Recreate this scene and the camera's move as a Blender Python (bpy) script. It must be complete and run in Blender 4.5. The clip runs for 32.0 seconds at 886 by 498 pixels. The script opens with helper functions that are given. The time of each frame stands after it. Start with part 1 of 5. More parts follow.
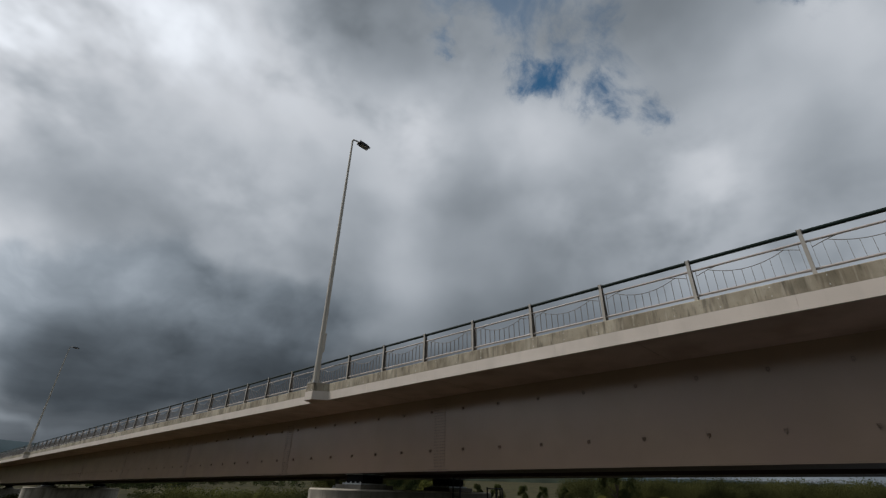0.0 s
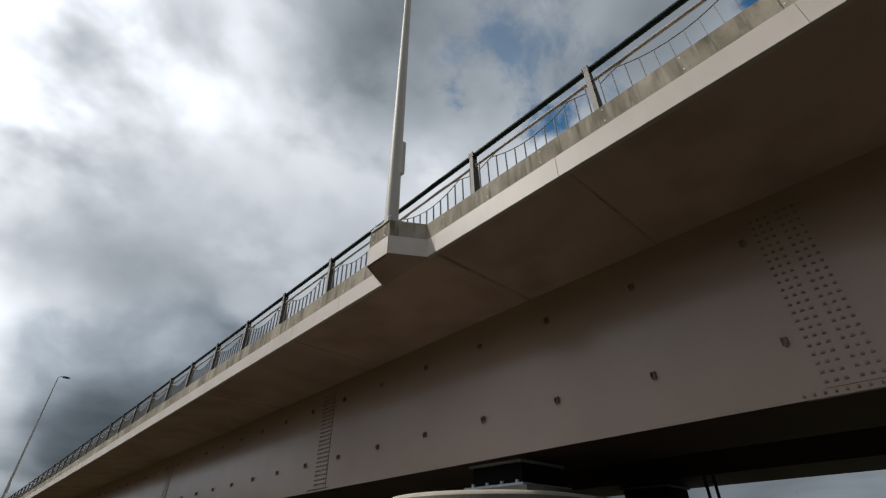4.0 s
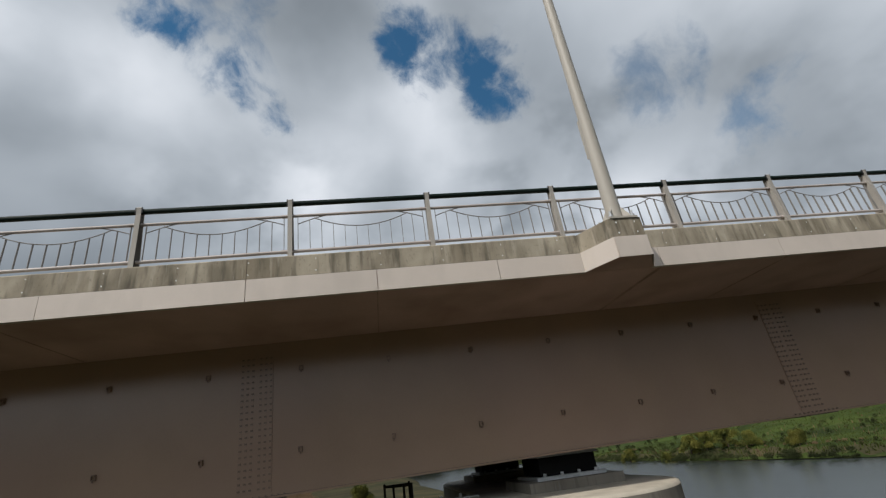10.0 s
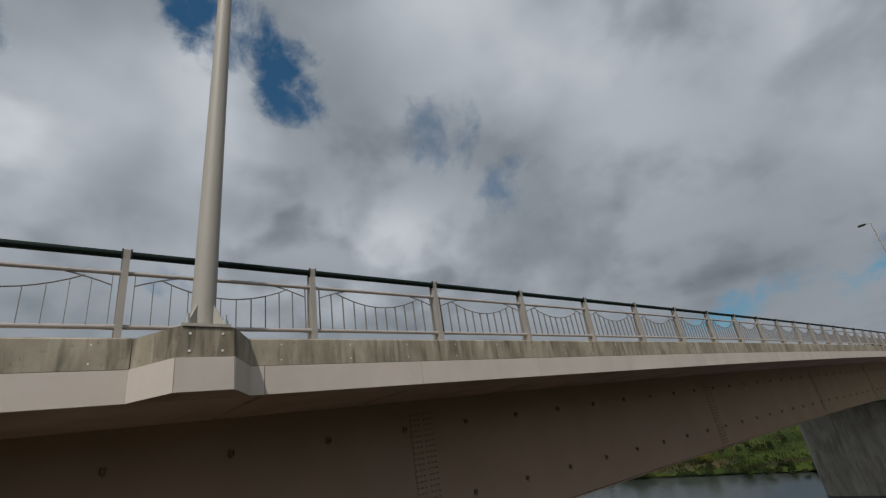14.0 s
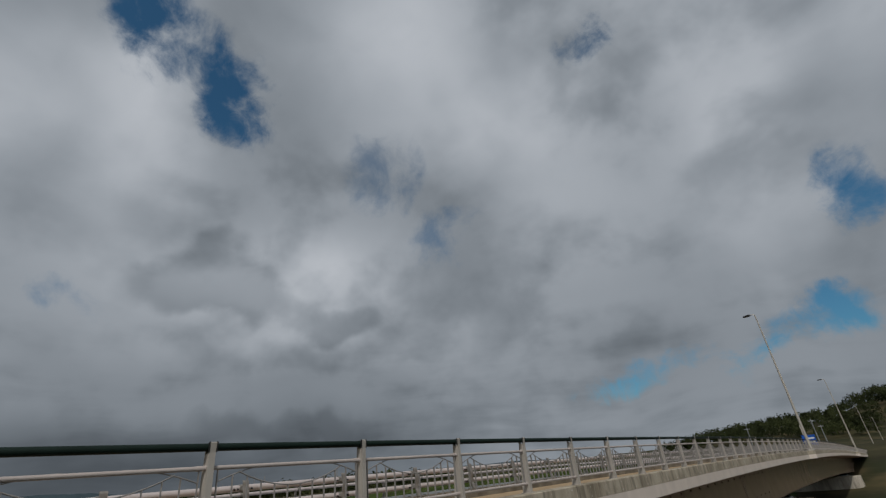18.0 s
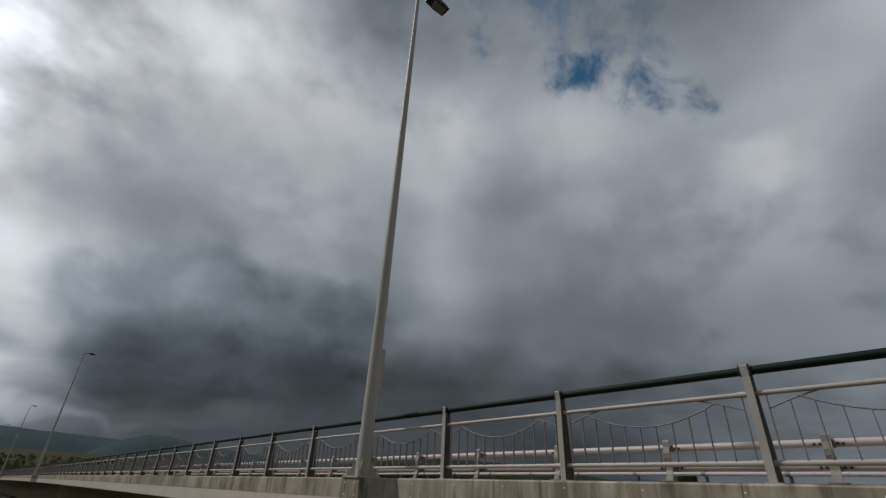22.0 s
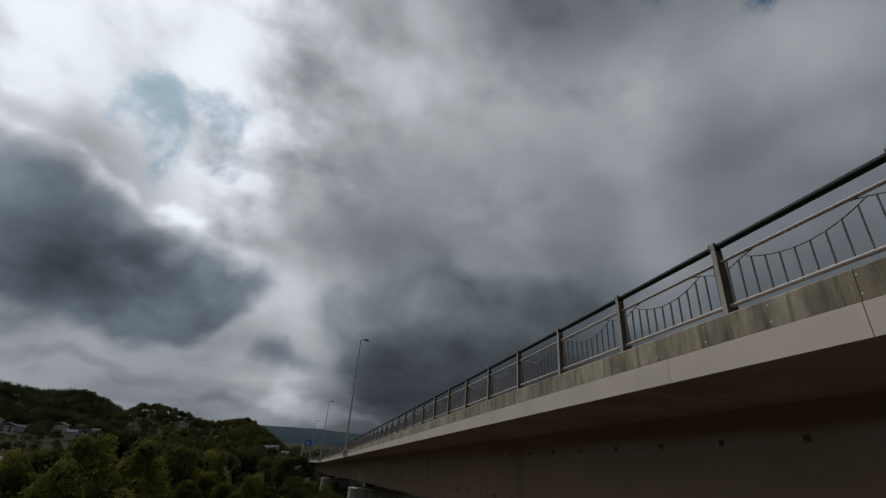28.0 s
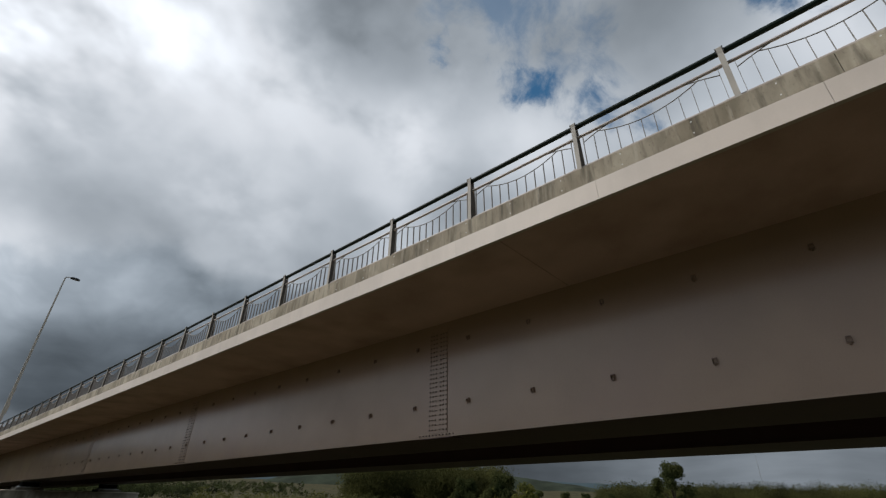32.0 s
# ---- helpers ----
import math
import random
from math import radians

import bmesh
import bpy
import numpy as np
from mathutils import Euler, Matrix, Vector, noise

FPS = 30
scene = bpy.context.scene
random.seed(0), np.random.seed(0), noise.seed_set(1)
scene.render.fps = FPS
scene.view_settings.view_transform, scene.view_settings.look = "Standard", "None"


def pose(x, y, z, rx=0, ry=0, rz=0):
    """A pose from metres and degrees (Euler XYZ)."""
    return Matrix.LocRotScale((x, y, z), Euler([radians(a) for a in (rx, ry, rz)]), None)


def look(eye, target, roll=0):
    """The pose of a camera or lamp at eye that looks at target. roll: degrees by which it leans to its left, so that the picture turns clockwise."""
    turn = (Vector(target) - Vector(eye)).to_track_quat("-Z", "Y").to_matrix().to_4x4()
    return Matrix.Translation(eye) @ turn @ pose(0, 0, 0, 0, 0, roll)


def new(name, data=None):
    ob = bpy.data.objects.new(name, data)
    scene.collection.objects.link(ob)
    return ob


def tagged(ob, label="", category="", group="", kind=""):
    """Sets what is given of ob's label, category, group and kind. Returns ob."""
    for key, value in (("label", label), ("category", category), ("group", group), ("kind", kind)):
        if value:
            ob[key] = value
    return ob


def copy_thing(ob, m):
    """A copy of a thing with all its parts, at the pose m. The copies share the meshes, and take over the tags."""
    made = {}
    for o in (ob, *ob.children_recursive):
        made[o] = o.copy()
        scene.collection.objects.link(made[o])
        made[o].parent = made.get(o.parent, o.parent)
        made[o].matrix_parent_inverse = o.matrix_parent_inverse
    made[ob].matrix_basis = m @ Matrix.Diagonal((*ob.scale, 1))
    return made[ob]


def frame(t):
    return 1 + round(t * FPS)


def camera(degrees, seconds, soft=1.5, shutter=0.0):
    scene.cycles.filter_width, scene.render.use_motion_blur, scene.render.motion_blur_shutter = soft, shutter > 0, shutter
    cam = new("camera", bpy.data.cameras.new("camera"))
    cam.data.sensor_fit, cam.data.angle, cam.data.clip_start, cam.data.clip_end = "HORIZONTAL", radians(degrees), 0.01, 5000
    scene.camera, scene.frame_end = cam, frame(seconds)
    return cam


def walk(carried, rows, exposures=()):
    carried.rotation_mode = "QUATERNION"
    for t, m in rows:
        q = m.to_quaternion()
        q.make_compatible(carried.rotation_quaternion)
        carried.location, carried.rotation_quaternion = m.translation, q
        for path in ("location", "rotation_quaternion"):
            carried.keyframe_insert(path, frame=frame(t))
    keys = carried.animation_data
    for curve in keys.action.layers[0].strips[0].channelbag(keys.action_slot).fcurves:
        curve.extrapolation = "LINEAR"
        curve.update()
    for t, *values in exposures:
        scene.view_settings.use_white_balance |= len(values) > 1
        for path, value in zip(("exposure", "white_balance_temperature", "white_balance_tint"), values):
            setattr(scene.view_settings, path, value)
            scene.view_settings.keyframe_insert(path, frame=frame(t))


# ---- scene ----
EXPO = [(0.0, -0.64), (1.0, -0.58), (2.5, -0.46), (5.0, -0.25), (6.0, -0.22), (7.0, -0.28), (8.0, -0.15), (9.3, -0.15), (10.0, -0.2), (11.0, -0.3), (13.0, -0.67), (15.0, -0.68), (17.5, -0.85), (19.0, -0.85), (19.5, -0.9), (20.4, -0.7), (22.0, -0.95), (23.0, -1.35), (24.0, -1.45), (27.0, -1.4), (28.0, -1.35), (30.0, -0.8), (31.0, -0.57), (32.0, -0.3)]
# The camera and its path; the kerb line is the y axis, the water lies at z = 0
cam = camera(88.14, 32.0, soft=1.3)
walk(cam, [
    (0.0, pose(-10.009, -16.274, 7.110, 117.59, -1.66, -47.06)),
    (0.5, pose(-8.870, -14.906, 6.686, 117.65, -2.07, -46.68)),
    (1.0, pose(-7.876, -13.594, 6.493, 117.21, -1.88, -45.71)),
    (1.5, pose(-6.966, -12.209, 6.408, 116.99, -1.85, -45.03)),
    (2.0, pose(-6.131, -10.869, 6.466, 117.49, -2.13, -44.06)),
    (2.5, pose(-5.406, -9.474, 6.569, 117.70, -2.07, -43.72)),
    (4.5, pose(-3.366, -4.245, 6.349, 124.23, -0.01, -42.70)),
    (5.0, pose(-3.086, -3.311, 6.392, 124.48, -1.17, -42.76)),
    (5.5, pose(-3.040, -2.586, 6.316, 124.24, -1.82, -42.79)),
    (6.0, pose(-3.170, -1.992, 6.277, 123.71, -2.65, -42.96)),
    (7.0, pose(-3.887, -0.937, 6.514, 122.79, -1.97, -49.90)),
    (7.5, pose(-4.392, -0.598, 6.776, 121.11, -2.04, -56.64)),
    (8.0, pose(-4.890, 0.016, 6.861, 120.71, -1.32, -65.71)),
    (8.5, pose(-5.408, 0.810, 7.008, 118.51, 0.23, -75.61)),
    (9.0, pose(-5.795, 1.429, 7.167, 115.03, 0.51, -83.44)),
    (9.5, pose(-5.946, 2.215, 7.418, 114.65, 2.64, -90.78)),
    (10.0, pose(-5.946, 2.923, 7.684, 114.46, 6.79, -96.93)),
    (10.5, pose(-5.734, 3.456, 8.021, 113.96, 8.38, -103.28)),
    (11.0, pose(-5.442, 3.685, 8.455, 112.67, 10.64, -111.20)),
    (11.5, pose(-5.067, 3.544, 8.790, 111.99, 11.12, -117.43)),
    (12.0, pose(-4.662, 3.072, 9.055, 114.29, 10.98, -121.67)),
    (12.5, pose(-4.343, 2.397, 9.193, 120.26, 11.60, -125.40)),
    (13.0, pose(-4.359, 1.736, 9.164, 121.33, 11.48, -127.57)),
    (13.5, pose(-4.760, 1.084, 9.029, 118.41, 10.37, -127.87)),
    (14.0, pose(-5.271, 0.356, 9.135, 112.96, 7.78, -128.02)),
    (14.5, pose(-5.656, -0.470, 9.459, 109.68, 4.55, -127.80)),
    (15.0, pose(-5.622, -1.367, 9.953, 108.21, 3.85, -128.78)),
    (15.5, pose(-5.438, -2.325, 10.367, 112.41, 4.83, -131.49)),
    (17.5, pose(-5.022, -5.242, 10.605, 117.32, 5.09, -138.53)),
    (18.0, pose(-5.182, -5.652, 10.907, 117.35, 5.16, -138.69)),
    (18.5, pose(-5.470, -5.867, 11.178, 116.62, 4.85, -138.74)),
    (19.0, pose(-5.923, -6.000, 11.449, 114.63, 3.61, -138.08)),
    (19.5, pose(-6.263, -6.049, 11.536, 111.28, 2.47, -134.43)),
    (20.0, pose(-6.336, -6.045, 11.332, 110.17, 3.82, -121.23)),
    (20.5, pose(-6.291, -6.194, 11.225, 110.26, 5.65, -101.41)),
    (21.0, pose(-5.994, -6.429, 10.861, 112.76, 8.07, -80.79)),
    (21.5, pose(-5.355, -6.883, 10.530, 116.21, 4.25, -59.37)),
    (22.0, pose(-4.769, -7.276, 10.393, 117.36, -2.86, -42.19)),
    (22.5, pose(-4.311, -7.435, 10.399, 115.79, -6.16, -26.89)),
    (23.0, pose(-3.943, -7.339, 10.411, 114.23, -5.27, -12.96)),
    (23.5, pose(-3.723, -7.046, 10.367, 113.08, -4.43, -3.22)),
    (24.0, pose(-3.565, -6.603, 10.384, 112.31, -1.53, 1.17)),
    (24.5, pose(-3.343, -5.935, 10.535, 111.62, 1.49, 3.01)),
    (26.5, pose(-2.877, -1.405, 9.175, 114.66, -6.43, 3.14)),
    (27.0, pose(-3.280, -0.362, 8.894, 114.83, -6.25, -1.41)),
    (27.5, pose(-3.809, 0.707, 8.758, 114.80, -5.61, -7.32)),
    (28.0, pose(-4.381, 1.888, 8.594, 115.31, -3.82, -14.88)),
    (28.5, pose(-4.897, 3.135, 8.474, 115.43, 0.08, -23.18)),
    (29.0, pose(-5.214, 4.396, 8.335, 115.72, 1.48, -29.84)),
    (29.5, pose(-5.349, 5.608, 8.112, 116.55, 1.52, -35.42)),
    (30.0, pose(-5.241, 6.759, 7.695, 119.62, -0.14, -40.05)),
    (30.5, pose(-5.116, 7.770, 7.164, 121.74, -1.38, -43.58)),
    (31.0, pose(-5.055, 8.596, 6.640, 121.27, -1.19, -45.32)),
    (31.5, pose(-5.079, 9.281, 6.299, 120.09, -1.47, -46.77)),
    (32.0, pose(-5.073, 9.900, 6.206, 118.46, -1.48, -47.80)),
], exposures=EXPO)

# ---- sky, sun ----
DATUM = 10.5
SKY_LEVEL = 0.60
SUN_AZ, SUN_EL = 38.0, 49.0


def heading(az, el):
    """Unit vector; az grows from +y towards -x, in degrees."""
    a, e = radians(az), radians(el)
    return Vector((-math.sin(a) * math.cos(e), math.cos(a) * math.cos(e), math.sin(e)))


world = bpy.data.worlds.new("sky")
scene.world = world
world.use_nodes = True
WN, WL = world.node_tree.nodes, world.node_tree.links
WN.clear()


def wnode(kind, *ins, **props):
    n = WN.new(kind)
    for k, v in props.items():
        if k == "operation":
            n.operation = v
        elif k == "data_type":
            n.data_type = v
        elif k == "blend_type":
            n.blend_type = v
        elif k == "interpolation_type":
            n.interpolation_type = v
    for i, v in enumerate(ins):
        if v is None:
            continue
        if isinstance(v, bpy.types.NodeSocket):
            WL.new(v, n.inputs[i])
        else:
            n.inputs[i].default_value = v
    return n


def wm(op, a, b=0.0, c=0.0):
    return wnode("ShaderNodeMath", a, b, c, operation=op).outputs[0]


def wv(op, a, b=(0, 0, 0)):
    n = wnode("ShaderNodeVectorMath", a, b, operation=op)
    return n.outputs[1] if op in ("LENGTH", "DOT_PRODUCT", "DISTANCE") else n.outputs[0]


def wnoise(vec, scale, detail, rough=0.55):
    n = WN.new("ShaderNodeTexNoise")
    n.inputs["Scale"].default_value = scale
    n.inputs["Detail"].default_value = detail
    n.inputs["Roughness"].default_value = rough
    WL.new(vec, n.inputs["Vector"])
    return n


view = WN.new("ShaderNodeTexCoord").outputs["Generated"]


def shake(vec, scale, detail, rough, amount):
    """A random offset of a direction, as the edges of clouds wander."""
    n = wv("SCALE", wv("SUBTRACT", wnoise(vec, scale, detail, rough).outputs["Color"], (0.5, 0.5, 0.5)))
    n.node.inputs["Scale"].default_value = amount
    return n


def smooth(x, low, high, to_low=0.0, to_high=1.0):
    return wnode("ShaderNodeMapRange", x, low, high, to_low, to_high, interpolation_type="SMOOTHSTEP").outputs[0]


def total(parts):
    acc = parts[0]
    for p in parts[1:]:
        acc = wm("ADD", acc, p)
    return acc


def overhead(vec, lift):
    """A direction laid out on a flat cloud deck, so that far clouds draw together in bands."""
    v = wnode("ShaderNodeSeparateXYZ", vec)
    low = wm("ADD", wm("MAXIMUM", v.outputs[2], 0.0), lift)
    return wnode("ShaderNodeCombineXYZ", wm("DIVIDE", v.outputs[0], low), wm("DIVIDE", v.outputs[1], low), 0.35).outputs[0]


soft_edge = wv("ADD", view, shake(view, 3.0, 4.0, 0.5, 0.20))
puffy = wv("ADD", wv("ADD", view, shake(view, 4.5, 3.0, 0.5, 0.19)), shake(view, 15.0, 4.0, 0.5, 0.05))
calm = wv("ADD", view, shake(view, 3.5, 2.0, 0.5, 0.07))
ragged = wv("ADD", wv("ADD", view, shake(view, 4.0, 3.0, 0.5, 0.12)), shake(view, 16.0, 7.0, 0.65, 0.075))
deck = overhead(view, 0.21)
deck = wv("ADD", deck, shake(deck, 1.2, 2.0, 0.5, 0.15))


def lobe(where, az, el, radius, squash, weight=1.0, soft=0.8):
    diff = wv("MULTIPLY", wv("SUBTRACT", where, tuple(heading(az, el))), (1, 1, squash))
    r = radians(radius)
    return smooth(wv("LENGTH", diff), r * (1 + soft), r * (1 - soft), 0.0, weight)


# Broad light and dark of the cloud deck in stops: a row for each height, every 8.74 degrees of azimuth from 56 on
TONES = [
    (3, [0.54, 0.69, 0.63, 0.24, 0.05, -0.15, -0.29, -1.55, -1.96, -2.30, -2.40, -2.40, -2.40, -2.24, -1.56, -1.36, -1.08, -1.49, -1.83, -1.53, -1.53, -1.36, -1.01, -0.66, -0.52, -0.57, -0.55, -0.60]),
    (10, [0.71, 1.04, 0.25, -0.08, 0.24, 0.19, 0.68, -1.22, -1.41, -1.73, -2.40, -2.36, -2.15, -1.86, -1.18, -1.16, -0.76, -0.54, -0.73, -0.70, -0.77, -0.73, -0.70, -0.48, -0.51, -0.70, -0.59, -0.59]),
    (17, [0.98, 0.81, 0.99, -0.08, -0.20, 0.87, 1.00, 0.40, 0.27, -0.43, -0.73, -0.66, -0.98, -1.06, -0.93, -0.79, -0.62, -0.43, -0.30, -0.23, 0.06, 0.04, -0.20, -0.28, -0.31, -0.43, -0.47, -0.33]),
    (25, [1.08, 0.90, 1.49, 0.24, 0.90, 1.12, 0.09, -0.50, -0.21, -0.18, -0.52, -0.06, -0.51, -0.55, -0.44, -0.35, -0.10, -0.27, -0.06, 0.22, 0.25, 0.27, -0.23, -0.74, -0.25, -0.18, -0.21, -0.01]),
    (33, [1.24, 1.81, 1.63, 1.36, 1.73, 1.39, 0.44, 0.31, 0.23, 0.24, -0.05, 0.22, -0.53, -0.13, -0.07, -0.03, 0.40, -0.03, 0.21, -0.36, -0.42, -0.37, -0.50, -0.54, -0.09, -0.06, -0.14, 0.15]),
    (42, [1.15, 1.74, 1.94, 1.86, 2.21, 1.25, 0.82, 1.00, 0.65, 0.43, 0.26, 0.42, 0.11, 0.42, 0.20, -0.03, 0.02, 0.08, 0.33, -0.36, -0.72, -0.30, 0.00, 0.22, 0.24, -0.06, -0.28, 0.04]),
    (52, [1.02, 1.29, 1.53, 1.59, 1.69, 1.22, 0.60, 0.67, 0.15, -0.55, -0.79, -0.69, -0.17, -0.11, -0.28, -0.52, -0.91, -0.57, -0.14, -0.33, -0.31, 0.03, 0.28, 0.15, -0.09, -0.23, -0.28, -0.25]),
    (65, [0.70, 0.81, 0.90, 0.94, 0.89, 0.67, 0.38, 0.16, -0.24, -0.64, -0.82, -0.68, -0.43, -0.35, -0.36, -0.52, -0.71, -0.68, -0.54, -0.48, -0.38, -0.17, -0.01, -0.04, -0.14, -0.22, -0.26, -0.24]),
]
turned = wnode("ShaderNodeSeparateXYZ", wnode("ShaderNodeVectorMath", soft_edge, operation="NORMALIZE").outputs[0])
c0, s0 = math.cos(radians(62)), math.sin(radians(62))
east = wm("SUBTRACT", wm("MULTIPLY", turned.outputs[0], c0), wm("MULTIPLY", turned.outputs[1], s0))
north = wm("ADD", wm("MULTIPLY", turned.outputs[1], c0), wm("MULTIPLY", turned.outputs[0], s0))
bearing = wm("MULTIPLY_ADD", wm("ARCTAN2", east, north), 0.5 / math.pi, 0.5)
height = wm("MULTIPLY", wm("ARCSINE", turned.outputs[2]), 180 / math.pi)
tone, below = None, 0.0
for el, row in TONES:
    band = WN.new("ShaderNodeValToRGB")
    band.color_ramp.interpolation = "CARDINAL"
    stops = [(0.5 - (56 - 8.74 * i + 62) / 360, w) for i, w in enumerate(row)]
    seam = (row[0] + row[-1]) / 2 - 1.0
    stops = [(0.0, seam)] + stops + [(1.0, seam)]
    knots = band.color_ramp.elements
    for i, (at, w) in enumerate(stops):
        knot = knots[0] if i == 0 else (knots[-1] if i == len(stops) - 1 else knots.new(at))
        knot.color = (w / 5 + 0.5,) * 3 + (1,)
    WL.new(bearing, band.inputs[0])
    value = wm("MULTIPLY", wm("SUBTRACT", band.outputs[0], 0.5), 5.0)
    if tone is None:
        tone = value
    else:
        share = smooth(height, below, el)
        tone = wm("ADD", wm("MULTIPLY", tone, wm("SUBTRACT", 1.0, share)), wm("MULTIPLY", value, share))
    below = el

# Dark-based cumulus before the sun, a dark bank beside it, smaller grey clouds: az, el, radius, squash, weight
SUNNY = [(41, 23, 5, 1, 0.6), (36, 20, 5.5, 1.1, 0.85), (40, 15.5, 5.5, 1.2, 0.8), (31, 18, 5.5, 1.2, 0.8), (32, 13, 5.5, 1.5, 0.8), (25, 16.5, 6, 1.3, 0.85), (24, 12, 5, 1.6, 0.7), (18, 16.5, 5.5, 1.3, 0.85), (12.5, 16, 4.2, 1.4, 0.8), (18, 12, 4, 1.6, 0.5), (47, 14, 4, 1.4, 0.6), (46, 8, 3.5, 2.2, 0.7), (4.5, 9.5, 3.4, 1.9, 0.8), (33, 8, 4, 3, 0.35)]
BANK = [(-2, 15.5, 5, 1.3, 0.8), (-9, 17, 7, 1.3, 0.9), (-17, 16, 8, 1.3, 1), (-27, 15.5, 6.5, 1.3, 0.8), (-13, 10.5, 7, 1.6, 0.9), (-24, 9, 6, 1.6, 0.8), (-5, 9, 4, 2, 0.6), (-35, 19, 6, 1.3, 0.5)]
GREY = [(39, 5, 5, 4.5, 0.7), (30, 6.5, 5, 4.5, 0.6), (21, 6.8, 4.5, 4.5, 0.6), (12, 5, 4.5, 4.5, 0.7), (35, 3, 4, 6, 0.5), (16, 3, 4, 6, 0.5), (-107, 22.5, 4, 1.4, 0.7), (-112, 24, 4.5, 1.5, 0.9), (-116, 21.5, 3.5, 1.4, 1), (-128.5, 19, 3.2, 1.3, 1.1), (-123, 21, 3, 1.5, 0.6), (-126, 7.5, 6, 3.2, 0.8), (-115, 7, 5, 3.2, 0.7), (-148, 6.5, 5, 3.2, 0.5), (-60, 13, 7, 1.7, 0.6), (-68, 9, 6, 2, 0.6)]
GAPS = [(4, 5.2, 4, 3.0, 0.9), (-2, 5.0, 3.5, 3.0, 0.9), (-8, 4.6, 3.2, 3.8, 0.6), (-14, 4.0, 3.0, 4.2, 0.5), (10, 9, 4, 1.8, 0.5), (-7, 21, 2.5, 1.4, 0.5)]
# Openings to the blue, and thin places
OPENINGS = [(-96, 48.5, 3.4, 1.0, 0.85), (-101, 47.5, 3.8, 1.0, 0.85), (-106, 46, 3.8, 1.1, 0.85), (-110.5, 44.5, 3.8, 1.0), (-112.5, 41.5, 3.4, 1.0), (-115.5, 43.5, 2.0, 1.2),
            (-46, 51.5, 2.2, 1.2, 0.6), (-54, 50, 2.4, 1.4, 0.55), (-59, 48.5, 2.8, 1.4, 0.6), (-64, 47.5, 3.4, 1.3, 0.52), (-68, 46.5, 3.4, 1.3, 0.5), (-71.5, 44.8, 3.4, 1.2, 0.52), (-75, 42.7, 3.0, 1.1, 0.55), (-78.5, 40, 2.6, 1.0, 0.65),
            (-167, 46, 3.4, 1.4, 0.9), (-160.5, 8.0, 5, 3.2, 0.75), (-166, 8.8, 6, 3.2, 0.75), (-172, 9.7, 6, 3.2, 0.75), (-178, 10.6, 6.0, 3.2, 0.8), (176, 11.4, 6.0, 3.2, 0.8), (172, 22, 3.2, 0.8)]
VEILS = [(26, 30.5, 5.0, 0.9), (19.5, 34.5, 4.5, 1.0), (16.5, 30.5, 2.4, 1.0), (-141, 29, 5, 1.2), (-99, 18.5, 4, 1.8, 0.6), (-58, 56, 8, 1.2), (-132, 36, 6, 1.2), (-70, 50, 6, 1.3)]

shape = total([lobe(puffy, *o) for o in SUNNY])
sunk = wv("ADD", puffy, (0.0, 0.0, -0.032))
crest = total([lobe(sunk, *o) for o in SUNNY[:8]])
sunny = smooth(shape, 0.22, 1.15)
rim = wm("MULTIPLY", wm("MULTIPLY", smooth(crest, 0.20, 0.60), wm("SUBTRACT", 1.0, smooth(shape, 0.15, 0.65))), smooth(wnoise(puffy, 6.0, 3.0, 0.5).outputs["Fac"], 0.38, 0.62, 0.0, 0.85))
bank = smooth(total([lobe(puffy, *o) for o in BANK]), 0.25, 1.0)
grey = smooth(total([lobe(puffy, *o) for o in GREY]), 0.25, 0.95)
folds = wnoise(wv("MULTIPLY", puffy, (1, 1, 1.8)), 7.0, 4.0, 0.5).outputs["Fac"]
cores = total([wm("MULTIPLY", sunny, wm("MULTIPLY_ADD", wm("SUBTRACT", folds, 0.5), 1.6, -1.2)), wm("MULTIPLY", bank, wm("MULTIPLY_ADD", wm("SUBTRACT", folds, 0.5), 1.6, -0.75)), wm("MULTIPLY", grey, -0.55), rim,
               smooth(total([lobe(puffy, *o) for o in GAPS]), 0.15, 1.1, 0.0, 0.7)])

# Texture of the deck: broad swells, patches with firmer edges, lumps lit from above, fine fleece
swell = wm("MULTIPLY", wm("SUBTRACT", wnoise(wv("MULTIPLY", soft_edge, (1, 1, 1.25)), 3.2, 2.0, 0.45).outputs["Fac"], 0.5), 0.8)
patch = smooth(wnoise(deck, 1.0, 3.0, 0.45).outputs["Fac"], 0.40, 0.60, -0.10, 0.10)
lumps = wv("MULTIPLY", calm, (1, 1, 1.3))
uneven = smooth(wnoise(view, 2.3, 2.0, 0.5).outputs["Fac"], 0.40, 0.62, 0.25, 1.15)
lit = wm("SUBTRACT", wnoise(lumps, 5.0, 4.0, 0.5).outputs["Fac"], wnoise(wv("ADD", lumps, (0.01, 0.01, 0.055)), 5.0, 4.0, 0.5).outputs["Fac"])
glare = smooth(wv("DOT_PRODUCT", view, tuple(heading(SUN_AZ, 34))), math.cos(radians(36)), 0.99, 1.0, 2.3)
big = wm("SUBTRACT", wnoise(lumps, 2.4, 3.0, 0.5).outputs["Fac"], wnoise(wv("ADD", lumps, (0.02, 0.02, 0.11)), 2.4, 3.0, 0.5).outputs["Fac"])
tufts = wm("MULTIPLY", wm("MULTIPLY", lit, wm("MULTIPLY", uneven, glare)), 1.9)
fleece = wm("MULTIPLY", wm("SUBTRACT", wnoise(lumps, 13.0, 3.0, 0.5).outputs["Fac"], 0.5), wm("MULTIPLY", wm("MULTIPLY", uneven, glare), 0.34))
